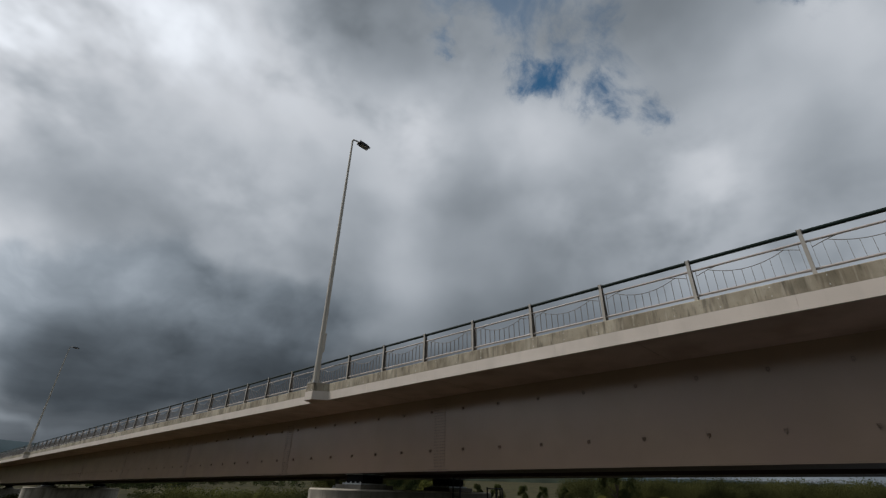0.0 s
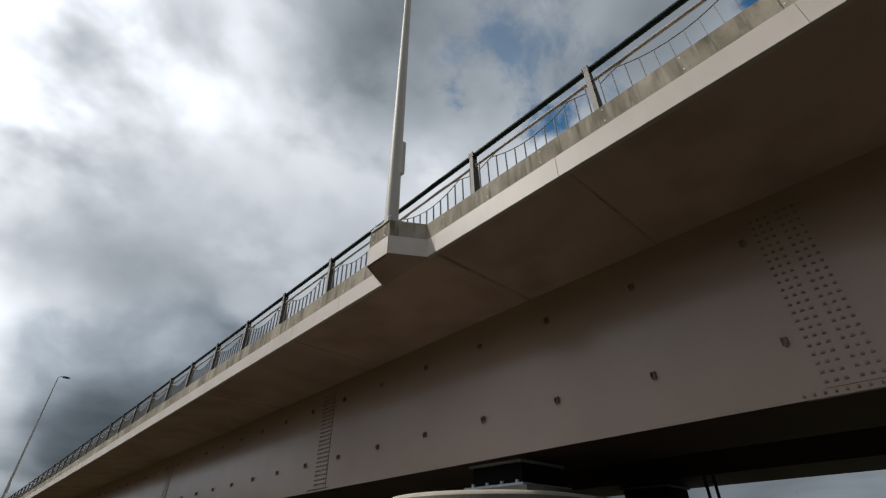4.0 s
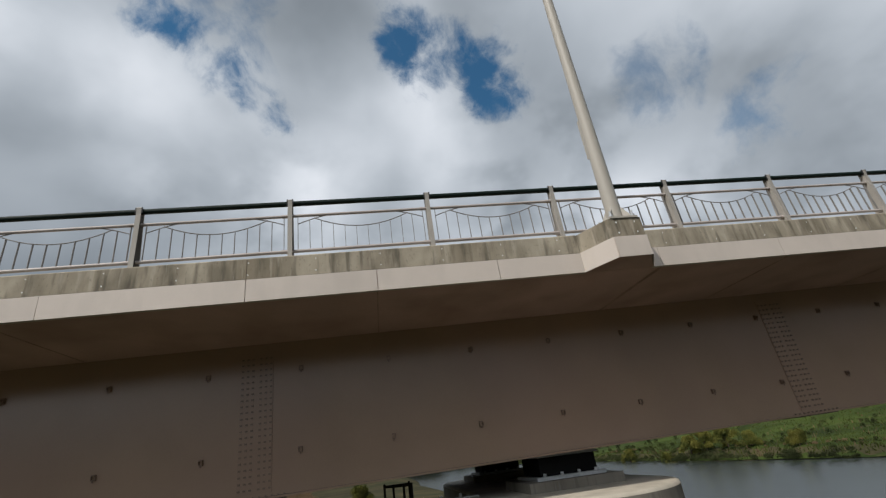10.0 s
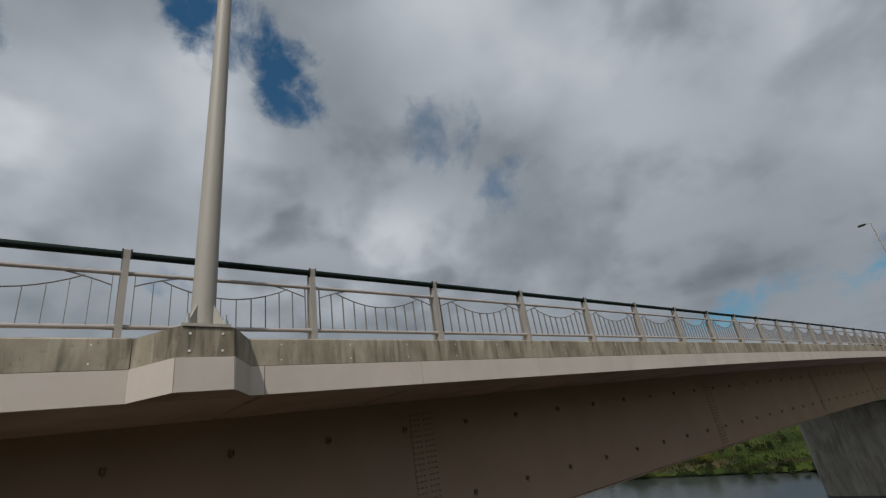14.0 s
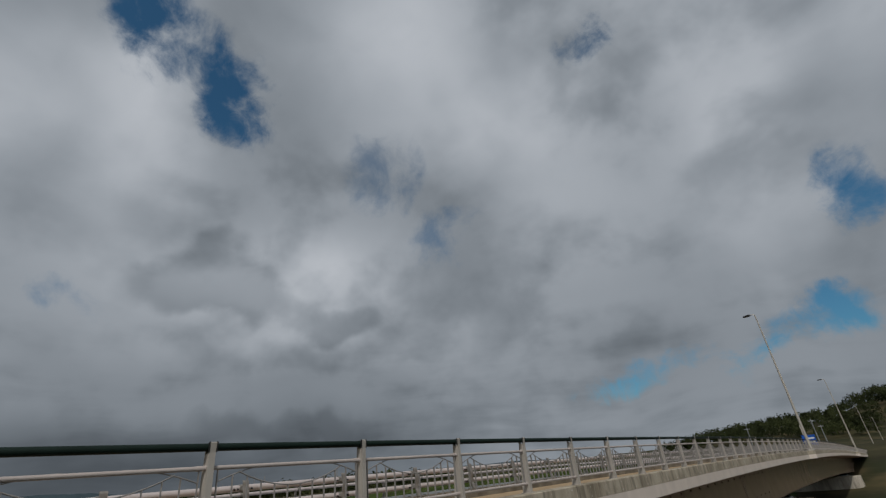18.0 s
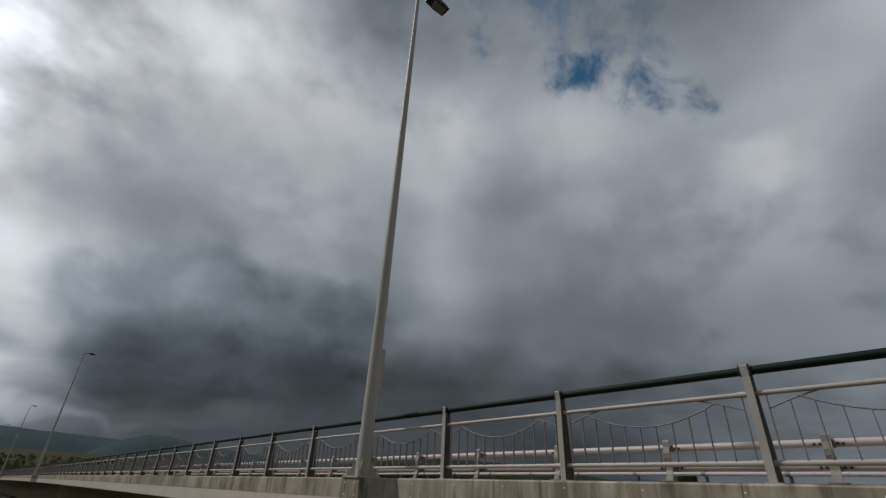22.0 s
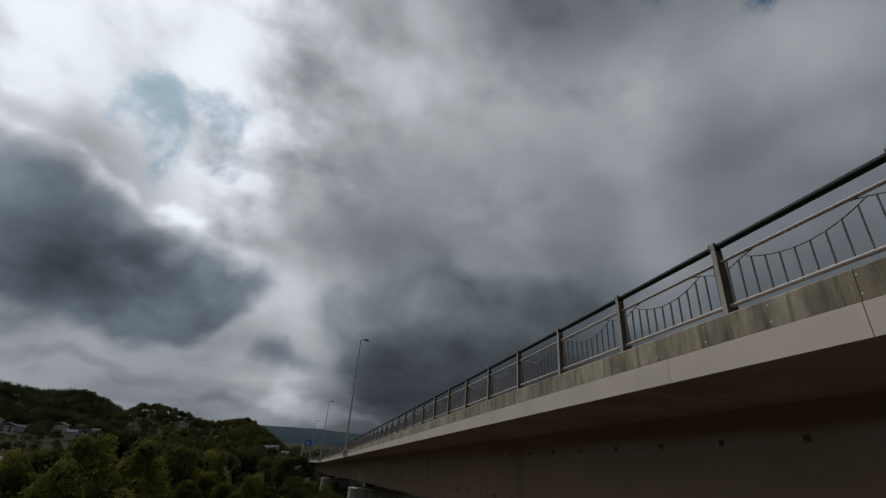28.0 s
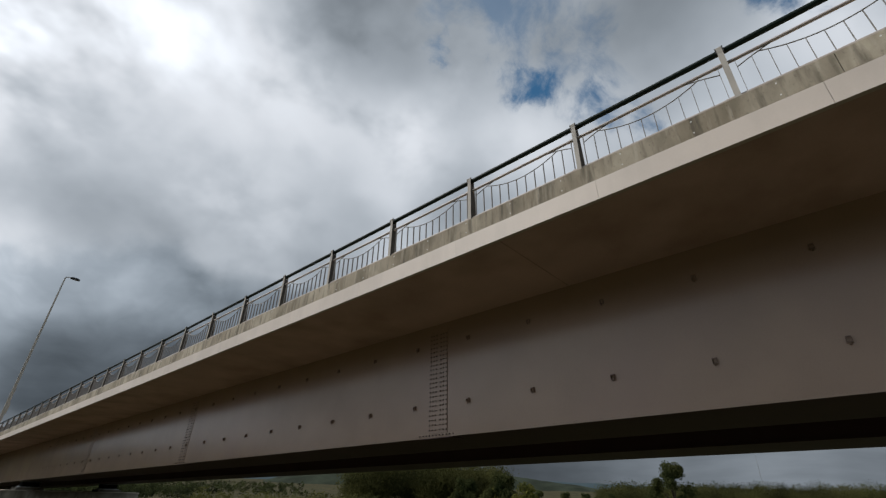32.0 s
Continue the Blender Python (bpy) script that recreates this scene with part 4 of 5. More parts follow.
# ---- vehicle barriers on both sides of the road ----
def barrier_section(x, side, big, base, name, label):
    """Two pipes on the road's side of waisted posts, whose heads rise above the upper pipe."""
    t = thing("guard_rail", label, "guard rail", name)
    outer = [(0.11, base), (0.19, base), (0.16, base + 0.10), (0.13, 0.20), (0.125, 0.29), (0.15, 0.37), (0.15, 0.44), (0.12, 0.53), (0.115, 0.60), (0.09, 0.63), (0.05, 0.625), (0.045, 0.60), (0.075, 0.51), (0.09, 0.42), (0.07, 0.31), (0.07, 0.19), (0.10, base + 0.09)]
    prof = [(x - side * a, z) for a, z in outer]
    foot = sorted((x - side * 0.03, x - side * 0.25))
    post = part("post", Shape().prism(prof, -0.012, 0.012).box(foot[0], foot[1], -0.09, 0.09, base, base + 0.015), MAT_BRACKET, t)
    strip = Shape().prism([(x - side * (u + 0.006), z) for u, z in outer[1:10]] + [(x - side * (u - 0.008), z) for u, z in outer[9:0:-1]], -0.05, 0.05)
    part("flange", strip, MAT_BRACKET, post)
    part("top_pipe", Shape().tube([(x + side * 0.02, 0, 0.52), (x + side * 0.02, 2.0, 0.52)], big, 12, False), MAT_PIPE, t)
    part("lower_pipe", Shape().tube([(x + side * 0.01, 0, 0.25), (x + side * 0.01, 2.0, 0.25)], big * 0.95, 12, False), MAT_PIPE, t)
    for at, z, r in ((x + side * 0.02, 0.52, big + 0.007), (x + side * 0.01, 0.25, big * 0.95 + 0.007)):
        ring = part("clamp", Shape().tube([(at, -0.055, z), (at, 0.055, z)], r, 12).box(*sorted((at, x - side * 0.10)), -0.04, 0.04, z - 0.03, z + 0.03), MAT_BRACKET, t, "grey clamp round the pipe")
        bolts = Shape()
        for y in (-0.15, -0.09, 0.09, 0.15):
            bolts.tube([(at - side * (r - 0.012), y, z - 0.012), (at - side * (r + 0.018), y, z - 0.018)], 0.016, 6)
        part("bolts", bolts, MAT_DARK, ring)
    return t


inner = barrier_section(3.0, 1, 0.050, 0.05, "guard rails beside the footway", "pale pipe guard rail with curved posts between footway and road")
outer = barrier_section(10.2, -1, 0.050, -0.06, "guard rails on the far edge", "pale pipe guard rail along the far edge of the road")
inner.matrix_basis, outer.matrix_basis = along(0, 0.1), along(0, 0.4)
for k in range(-87, 87):
    if k:
        copy_thing(inner, along(0, 2.0 * k + 0.1))
        copy_thing(outer, along(0, 2.0 * k + 0.4))
slots = Shape()
for i in range(-60, 60):
    y = i * 0.9
    z = DATUM + rise(y)
    slots.box(9.972 + bend(y), 9.99 + bend(y), y - 0.07, y + 0.07, z - 0.20, z - 0.12)
tagged(part("drain_slots", slots, MAT_DARK, far_kerb), kind="stuff")
lines = thing("lane_lines", "white painted lane lines on the asphalt", "road marking", kind="structure")
for x in (3.55, 9.65):
    part("edge_line", swept(rect(x, x + 0.15, -0.2695, -0.2655), Y0, Y1), MAT_WHITE, lines)
dash = Shape().box(6.52, 6.67, -2.5, 2.5, -0.269, -0.265).mesh("centre_dash", MAT_WHITE)
for k in range(-14, 15):
    part("centre_dash", dash, MAT_WHITE, lines, m=along(0, k * 12.0))

# ---- girder details: bolted splices and lifting brackets ----
def splice_parts(y):
    t = thing("girder_splice", "bolted splice plates across the girder web", "splice plate", "girder splices", m=along(0, y))
    part("splice_plate", Shape().box(1.990, 1.9995, -0.25, 0.25, -2.90, -0.80), MAT_WEB, t)
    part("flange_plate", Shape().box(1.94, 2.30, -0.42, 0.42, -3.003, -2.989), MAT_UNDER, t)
    b = Shape()
    for c in range(6):
        yy = -0.20 + 0.40 * c / 5
        yy += 0.02 if c > 2 else -0.02
        for r in range(22):
            z = -2.84 + 0.092 * r
            b.box(1.974, 1.9905, yy - 0.017, yy + 0.017, z - 0.013, z + 0.013)
    for c in range(11):
        b.box(1.93, 1.955, -0.44 + 0.088 * c - 0.012, -0.44 + 0.088 * c + 0.012, -2.957, -2.932)
    tagged(part("bolting", b, MAT_RIVET, t), kind="stuff")
    return t


sp0 = splice_parts(4.86)
for y in (-4.86, 16.5, 28.8, 41.0, -17.0, -29.2, -41.0):
    copy_thing(sp0, along(0, y))


def bracket_shape():
    """A small lifting eye: two cheeks, a bridge and a pin."""
    s = Shape()
    s.box(1.956, 2.0, -0.034, -0.027, -0.041, 0.041).box(1.956, 2.0, 0.019, 0.026, -0.041, 0.041)
    s.box(1.956, 1.963, -0.027, 0.019, 0.023, 0.041).box(1.956, 1.963, -0.027, 0.019, -0.041, -0.026)
    s.tube([(1.960, -0.004, -0.041), (1.960, -0.004, -0.068)], 0.010, 6)
    return s


hook = {-2.37: bracket_shape().mesh("lifting_bracket", MAT_BOLT), -1.13: bracket_shape().mesh("lifting_bracket", MAT_BOLT)}
for i in range(-34, 35):
    y = 1.27 + 1.44 * i
    for z in (-2.37, -1.13):
        part("lifting_bracket", hook[z], MAT_WEB, near_girder, m=along(0, y, z))

# ---- piers and bearings ----
def build_pier(y, ground):
    top = DATUM + rise(y) - 3.52
    t = thing("bridge_pier", "weathered grey concrete pier with rounded ends", "pier", "bridge piers", "structure")
    R, xa, xb = 1.45, 1.95 + bend(y), (10.2 if y < -20 else 8.45) + bend(y)

    def plan(r, n=20):
        ring = [(xa + r * math.cos(math.pi / 2 + math.pi * k / n), y + r * math.sin(math.pi / 2 + math.pi * k / n)) for k in range(n + 1)]
        return ring + [(xb + r * math.cos(-math.pi / 2 + math.pi * k / n), y + r * math.sin(-math.pi / 2 + math.pi * k / n)) for k in range(n + 1)]

    rings = [(R * 0.985, ground - 1.5), (R, top - 0.05)]
    v, f, n = [], [], len(plan(R))
    for r, z in rings:
        v += [(px, py, z) for px, py in plan(r)]
    for k in range(len(rings) - 1):
        f += [(k * n + i, k * n + (i + 1) % n, (k + 1) * n + (i + 1) % n, (k + 1) * n + i) for i in range(n)]
    s = Shape().add(v, f, True)
    part("shaft", s, MAT_PIER, t)
    lip = [(R, top - 0.05), (R - 0.012, top - 0.018), (R - 0.05, top)]
    v, f = [(px, py, z) for r, z in lip for px, py in plan(r)], []
    for k in range(2):
        f += [(k * n + i, k * n + (i + 1) % n, (k + 1) * n + (i + 1) % n, (k + 1) * n + i) for i in range(n)]
    part("top_slab", Shape().add(v, f, True).add(v[-n:], [tuple(range(n))]), MAT_PIER_TOP, t, "pale concrete pier top")
    for z in (top - 2.4, top - 4.8):
        part("lift_joint", Shape().column(plan(R + 0.003), z, z + 0.02), MAT_KERB, t)
    for x in (2.75, 7.65):
        b = thing("bridge_bearing", "dark rubber bearing block on a concrete plinth", "bearing", "bridge bearings", m=pose(x + bend(y), y + 0.04, top))
        part("plinth", Shape().box(-0.80, 0.80, -0.80, 0.80, 0, 0.15), MAT_PIER, b)
        part("base_plate", Shape().box(-0.62, 0.62, -0.60, 0.60, 0.152, 0.205), MAT_GALV, b)
        for k in range(4):
            yy = -0.45 + 0.3 * k
            part("anchor_nut", Shape().tube([(-0.56, yy, 0.205), (-0.56, yy, 0.25)], 0.03, 6), MAT_GALV, b)
        part("rubber_block", Shape().box(-0.50, 0.50, -0.50, 0.50, 0.207, 0.49, 0.02), MAT_RUBBER, b)
        part("top_plate", Shape().box(-0.56, 0.56, -0.54, 0.54, 0.492, 0.529), MAT_PALE, b, "pale steel sole plate")
    return t


for y in PIERS:
    build_pier(y + 0.44, -1.0 if -58 < y < -10 else 1.5)

# inspection ladder and guard frame beside the pier on the bank
yp, zp = PIERS[3] + 0.44, DATUM - 3.45
ladder = thing("inspection_ladder", "dark steel inspection ladder on the pier face", "ladder")
for x in (6.15, 6.6):
    part("stile", Shape().tube([(x, yp - 1.62, 2.0), (x, yp - 1.62, zp + 0.9)], 0.03, 8), MAT_DARK, ladder)
for k in range(20):
    z = 2.3 + 0.3 * k
    part("rung", Shape().tube([(6.15, yp - 1.62, z), (6.6, yp - 1.62, z)], 0.018, 6), MAT_DARK, ladder)
cage_a = thing("inspection_cage", "dark steel inspection cage at the pier end", "cage", "pier cages")
for x, y in ((8.3, -1.75), (8.75, -1.9), (9.2, -1.9), (9.45, -1.6)):
    part("upright", Shape().tube([(x, yp + y, 1.8), (x, yp + y, zp + 0.15)], 0.035, 8), MAT_DARK, cage_a)
for z in (zp + 0.1, zp - 0.9, zp - 1.9):
    part("rail", Shape().tube([(8.3, yp - 1.75, z), (8.75, yp - 1.9, z), (9.2, yp - 1.9, z), (9.45, yp - 1.6, z)], 0.025, 6), MAT_DARK, cage_a)
cage_b = thing("inspection_cage", "black steel inspection cage beside the pier", "cage", "pier cages")
for x, y in ((3.3, 2.42), (3.3, 2.56), (3.5, 2.74), (3.7, 2.9), (4.1, 2.9), (4.1, 2.42)):
    part("upright", Shape().tube([(x, y, 1.6), (x, y, DATUM - 3.16)], 0.022, 8), MAT_DARK, cage_b)
for z in (DATUM - 3.2, DATUM - 3.75, DATUM - 4.6, DATUM - 5.6):
    part("hoop", Shape().tube([(3.3, 2.42, z), (3.3, 2.56, z), (3.5, 2.74, z), (3.7, 2.9, z), (4.1, 2.9, z), (4.1, 2.42, z), (3.3, 2.42, z)], 0.018, 6), MAT_DARK, cage_b)
hand = thing("platform_railing", "galvanised pipe railing on the pier access platform", "railing")
for x, y in ((3.0, 2.26), (3.0, 1.94), (3.0, 1.6)):
    part("upright", Shape().tube([(x, y, DATUM - 4.6), (x, y, DATUM - 3.42)], 0.03, 8), MAT_GALV, hand)
for z in (DATUM - 3.50, DATUM - 4.0):
    part("pipe", Shape().tube([(3.0, 1.28, z), (3.0, 2.34, z)], 0.024, 8), MAT_GALV, hand)
part("platform", Shape().box(2.95, 4.2, 1.27, 2.4, DATUM - 4.64, DATUM - 4.6), MAT_GALV, hand)

# soffit drip joints between deck units
drips = thing("soffit_joints", "dark damp joint lines across the deck soffit", "joint", kind="structure")
for l in LAMPS:
    for dy, w in ((-0.69, 0.03), (-2.9, 0.014), (3.5, 0.008), (8.1, 0.008), (14.0, 0.008), (-6.0, 0.008), (-12.0, 0.008)):
        y = l + dy
        part("joint", Shape().box(-0.10, 1.99, -w, w, SOFFIT_Z - 0.006, SOFFIT_Z + 0.002), MAT_STRIP, drips, m=along(0, y))

# ---- the land ----
RIM_AZ = [-180, -171.6, -165, -155, -100, -60, -20, -2, 3, 5.6, 7.5, 10.3, 13.9, 18, 19.3, 20.8, 24, 27.3, 29.6, 30.7, 32.3, 34, 35.6, 39.5, 43, 50, 70, 100, 160, 180]
RIM_H = [21, 11, 3, 0, 0, 0, 0, 0, 4, 19, 26, 25, 30, 28, 21, 26, 31, 34, 30, 25, 27, 24, 30, 36, 40, 46, 53, 45, 40, 21]


def land(x, y):
    """Height of the ground, for arrays."""
    r = np.hypot(x, y)
    az = np.degrees(np.arctan2(-x, y))
    bank = 1.9 + 0.5 * np.sin(x * 0.031 + 1.3) * np.cos(y * 0.027) + 0.25 * np.sin(x * 0.11) * np.sin(y * 0.13 + 2)
    mid = -41.5 + 0.00008 * np.clip(x, -400, 400) ** 2
    half = 29.0 + 1.5 * np.sin(x * 0.05)
    d = np.abs(y - mid) - half
    h = np.where(r < 1200, -1.6 + (bank + 1.6) * (1 / (1 + np.exp(-np.clip(d, -30, 30) / 1.6))), bank)
    lev = np.clip((-y - 78) / 84, 0, 1)
    h = h + (8.6 + 2.2 * np.clip((x - 15) / 50, 0, 1)) * lev * lev * (3 - 2 * lev)
    h = h + np.clip((r - 500) / 1500, 0, 1) * 45
    crest = 430 + 30 * np.sin(np.radians(az * 7))
    h = h + np.interp(az, RIM_AZ, RIM_H) * np.exp(-((r - crest) / 95) ** 2) * (1 + 0.10 * np.sin(np.radians(az * 23)) + 0.06 * np.sin(np.radians(az * 51)))
    h = h + np.interp(az, [-180, 33, 36.5, 43, 52, 64, 80, 180], [0, 0, 3, 15, 19, 14, 0, 0]) * np.exp(-((r - 310) / 42) ** 2)
    return h


def land1(x, y):
    return float(land(np.array([x]), np.array([y]))[0])


RINGS, SECT = 130, 288
rad = 4.0 * (3600 / 4.0) ** (np.arange(RINGS) / (RINGS - 1))
ang = np.arange(SECT) * 2 * np.pi / SECT
gx, gy = np.outer(rad, np.cos(ang)), np.outer(rad, np.sin(ang))
gz = land(gx, gy)
gv = [(0.0, 0.0, land1(0, 0))] + list(zip(gx.ravel().tolist(), gy.ravel().tolist(), gz.ravel().tolist()))
gf = [(0, 1 + i, 1 + (i + 1) % SECT) for i in range(SECT)]
for i in range(RINGS - 1):
    a, b = 1 + i * SECT, 1 + (i + 1) * SECT
    gf += [(a + j, b + j, b + (j + 1) % SECT, a + (j + 1) % SECT) for j in range(SECT)]
g = Shape().add(gv, gf, True)
tagged(part("ground", g, MAT_GRASS), "green river plain with fields, banks and low hills", "ground", kind="structure")
tagged(part("water", Shape().add([(-900, -400, 0), (900, -400, 0), (900, 300, 0), (-900, 300, 0)], [(0, 1, 2, 3)]), MAT_WATER), "grey river water under the bridge", "water", kind="structure")


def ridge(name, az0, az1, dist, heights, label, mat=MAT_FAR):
    """A far ridge: a strip of hill faces with a rolling crest."""
    s = Shape()
    n = 90
    v = []
    for i in range(n + 1):
        u = i / n
        az = az0 + (az1 - az0) * u
        e = np.interp(u, np.linspace(0, 1, len(heights)), heights) + 0.12 * noise.noise((az * 0.35, dist * 0.01, 0)) + 0.05 * noise.noise((az * 1.7, 3, 0))
        fade = 1.0
        for k, (dd, hh) in enumerate(((1.0, 0.0), (1.05, 0.55), (1.12, 1.0), (1.3, 0.2))):
            d = heading(az, 0)
            v.append((d.x * dist * dd, d.y * dist * dd, 20 + (dist * math.tan(radians(max(e, 0.0))) - 10) * hh * fade))
    f = [(i * 4 + k, (i + 1) * 4 + k, (i + 1) * 4 + k + 1, i * 4 + k + 1) for i in range(n) for k in range(3)]
    s.add(v, f, True)
    return tagged(part(name, s, mat), label, "mountain ridge", kind="structure")


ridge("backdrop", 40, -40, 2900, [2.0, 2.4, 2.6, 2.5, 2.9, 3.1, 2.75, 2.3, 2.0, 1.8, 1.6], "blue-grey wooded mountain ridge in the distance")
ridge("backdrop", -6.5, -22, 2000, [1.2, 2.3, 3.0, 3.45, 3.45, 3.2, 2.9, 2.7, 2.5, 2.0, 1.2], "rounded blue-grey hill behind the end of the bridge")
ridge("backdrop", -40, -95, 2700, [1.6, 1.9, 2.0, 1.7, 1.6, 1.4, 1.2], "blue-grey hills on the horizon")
ridge("backdrop", -28, -67, 1300, [1.0, 2.2, 2.9, 3.0, 3.1, 2.9, 2.5, 1.9, 1.4, 0.6], "dark wooded hill beyond the river plain", MAT_HILLSIDE)
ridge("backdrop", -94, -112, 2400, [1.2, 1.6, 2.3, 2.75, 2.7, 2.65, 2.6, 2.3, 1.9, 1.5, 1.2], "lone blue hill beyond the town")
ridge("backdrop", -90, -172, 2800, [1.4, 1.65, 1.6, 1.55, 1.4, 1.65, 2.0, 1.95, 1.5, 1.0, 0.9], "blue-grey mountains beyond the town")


# ---- foliage ----
def leaf_cloud(centres, radii, count, size, seed, reach=0.66):
    """Many small tilted leaf clumps spread over the shells of blobs; arrays in, a Shape out."""
    r = np.random.default_rng(seed)
    n = len(centres)
    c = np.repeat(np.asarray(centres, float), count, axis=0)
    q = np.repeat(np.asarray(radii, float), count, axis=0)
    d = r.normal(size=(n * count, 3))
    d /= np.linalg.norm(d, axis=1)[:, None]
    d[:, 2] = np.where(d[:, 2] < -0.35, -d[:, 2], d[:, 2])
    shell = 0.48 + reach * r.random(n * count) ** 1.1
    p = c + d * q * shell[:, None]
    s = size * (0.6 + 0.8 * r.random(n * count))
    nrm = d + r.normal(size=d.shape) * 0.4
    nrm /= np.linalg.norm(nrm, axis=1)[:, None]
    up = r.normal(size=d.shape) * 0.6 + d * 0.7 + np.array([0, 0, 0.5])
    u = up - nrm * np.sum(up * nrm, axis=1)[:, None]
    u /= np.linalg.norm(u, axis=1)[:, None]
    w = np.cross(nrm, u)
    u, w = u * s[:, None], w * (s * 0.42)[:, None]
    bend = nrm * (s * 0.35)[:, None]
    quad = np.stack([p - u, p - w + bend, p + u, p + w + bend], axis=1).reshape(-1, 3)
    sh = Shape()
    k = len(quad) // 4
    sh.v = quad.tolist()
    sh.f = np.arange(4 * k).reshape(-1, 4).tolist()
    sh.s = [False] * k
    return sh


def tree_mesh(seed, height, spread, size, count):
    """Blobs of one crown, uneven, with gaps."""
    r = np.random.default_rng(seed)
    m = 17
    cs, rs = [], []
    for i in range(m):
        a, k = r.random() * 6.28, r.random()
        z = height * (0.14 + 0.76 * k)
        o = spread * (0.95 - 0.65 * k) * r.random() ** 0.5
        cs.append((math.cos(a) * o, math.sin(a) * o, z))
        q = spread * (0.15 + 0.2 * r.random())
        rs.append((q, q, q * (0.9 + 0.7 * r.random())))
    return leaf_cloud(cs, rs, count, size, seed + 50), cs


def trunk_shape(height, spread, cs):
    s = Shape().tube([(0, 0, -0.4), (0.05, 0.02, height * 0.25), (0, 0.05, height * 0.6)], [height * 0.022 + 0.05, height * 0.017 + 0.03, height * 0.008 + 0.02], 8)
    for c in cs[:6]:
        s.tube([(0, 0, height * 0.22), (c[0] * 0.5, c[1] * 0.5, (height * 0.25 + c[2]) / 2), c], [height * 0.012 + 0.02, height * 0.008 + 0.015, 0.02], 6)
    return s


KINDS = []
for i, (h, w, sz, cnt, mat) in enumerate([(6.0, 4.2, 0.22, 300, MAT_LEAF), (4.5, 3.6, 0.20, 270, MAT_LEAF), (8.5, 4.6, 0.25, 320, MAT_LEAF_DARK), (3.0, 2.6, 0.16, 220, MAT_LEAF)]):
    crown, cs = tree_mesh(100 + i, h, w, sz, cnt)
    label = "bushy yellow-green shrub on the river plain" if mat is MAT_LEAF else "dark green leafy tree on the river plain"
    t = thing("shrub" if mat is MAT_LEAF else "tree", label, "shrub" if mat is MAT_LEAF else "tree", "shrubs on the plain" if mat is MAT_LEAF else "trees on the plain")
    part("trunk", trunk_shape(h, w, cs), MAT_BARK, t)
    part("crown", crown, mat, t)
    KINDS.append(t)
used = [False] * len(KINDS)


def plant(kind, az, dist, turn=0.0, size=1.0):
    d = heading(az, 0)
    x, y = -4 + d.x * dist, -3 + d.y * dist
    m = pose(x, y, land1(x, y) - 0.1, 0, 0, turn) @ Matrix.Scale(size, 4)
    if not used[kind]:
        used[kind] = True
        KINDS[kind].matrix_basis = m
    else:
        o = copy_thing(KINDS[kind], pose(0, 0, 0))
        o.matrix_basis = m


# a thicket on the camera's side of the far span, and shrubs under the bridge
r = random.Random(5)
for az, dist, kind, size in [(19, 62, 0, 1.0), (15, 66, 0, 0.95), (22, 70, 1, 1.0), (12, 74, 0, 1.0), (17, 80, 2, 0.9), (9, 84, 0, 1.05), (13, 92, 2, 0.85), (6.5, 92, 2, 0.8), (4, 98, 0, 1.0), (20, 90, 2, 0.75),
                             (8, 104, 2, 0.8), (3, 112, 2, 0.75), (15, 108, 2, 0.85), (33, 130, 3, 1.0),
                             (29, 150, 3, 1.0), (40, 146, 0, 0.85), (41.5, 150, 1, 0.9), (38.5, 148, 1, 0.7), (35.3, 165, 3, 1.0), (36.5, 172, 3, 1.0), (5, 125, 2, 0.8), (11, 130, 2, 0.8), (1.5, 130, 2, 0.8),
                             (-47, 90, 2, 0.9), (-49, 82, 0, 0.9), (-44, 100, 2, 0.9), (-63, 120, 1, 0.75), (-64, 112, 3, 0.8), (-67.8, 147, 1, 1.0), (-76.3, 137, 1, 1.0), (-74.2, 150, 1, 0.9), (-70, 190, 3, 1.2), (-79, 165, 3, 1.1), (-48, 110, 0, 1.0), (-68.3, 210, 2, 1.9),
                             (-55, 205, 2, 0.8), (-58, 215, 2, 0.8), (-60, 225, 2, 0.9), (-52.5, 215, 2, 0.8), (-62.5, 220, 2, 0.8), (-84, 100, 3, 1.0), (-115.5, 150, 1, 0.8), (-121.5, 128, 1, 0.9), (-123, 126, 0, 0.8), (-125, 122, 1, 0.9), (-119, 132, 3, 1.0), (-127, 118, 3, 1.1), (-131, 110, 3, 1.0), (-148, 82, 3, 0.7), (-155, 80, 3, 0.7)]:
    plant(kind, az, dist, r.uniform(0, 360), size * r.uniform(0.9, 1.1))
for az, dist, kind, size in [(25.6, 66, 1, 0.8), (26.8, 60, 3, 0.9), (25.2, 57, 3, 0.8), (23.6, 60, 0, 0.8), (27.4, 74, 3, 0.8), (29.5, 88, 3, 0.6), (36.0, 92, 3, 0.7), (43.0, 96, 3, 0.8), (32.5, 110, 3, 0.7)]:
    plant(kind, az, dist, r.uniform(0, 360), size)


for i in range(34):
    az, dist = r.uniform(-3, 23), r.uniform(52, 150)
    plant(r.choice((0, 1, 1, 2, 2)) if dist > 75 else r.choice((0, 1, 3)), az, dist, r.uniform(0, 360), r.uniform(0.5, 0.8) if dist < 80 or az < 13 else r.uniform(0.6, 0.9))
for i in range(9):
    plant(3, r.uniform(24, 48), r.uniform(150, 200), r.uniform(0, 360), r.uniform(0.5, 0.9))


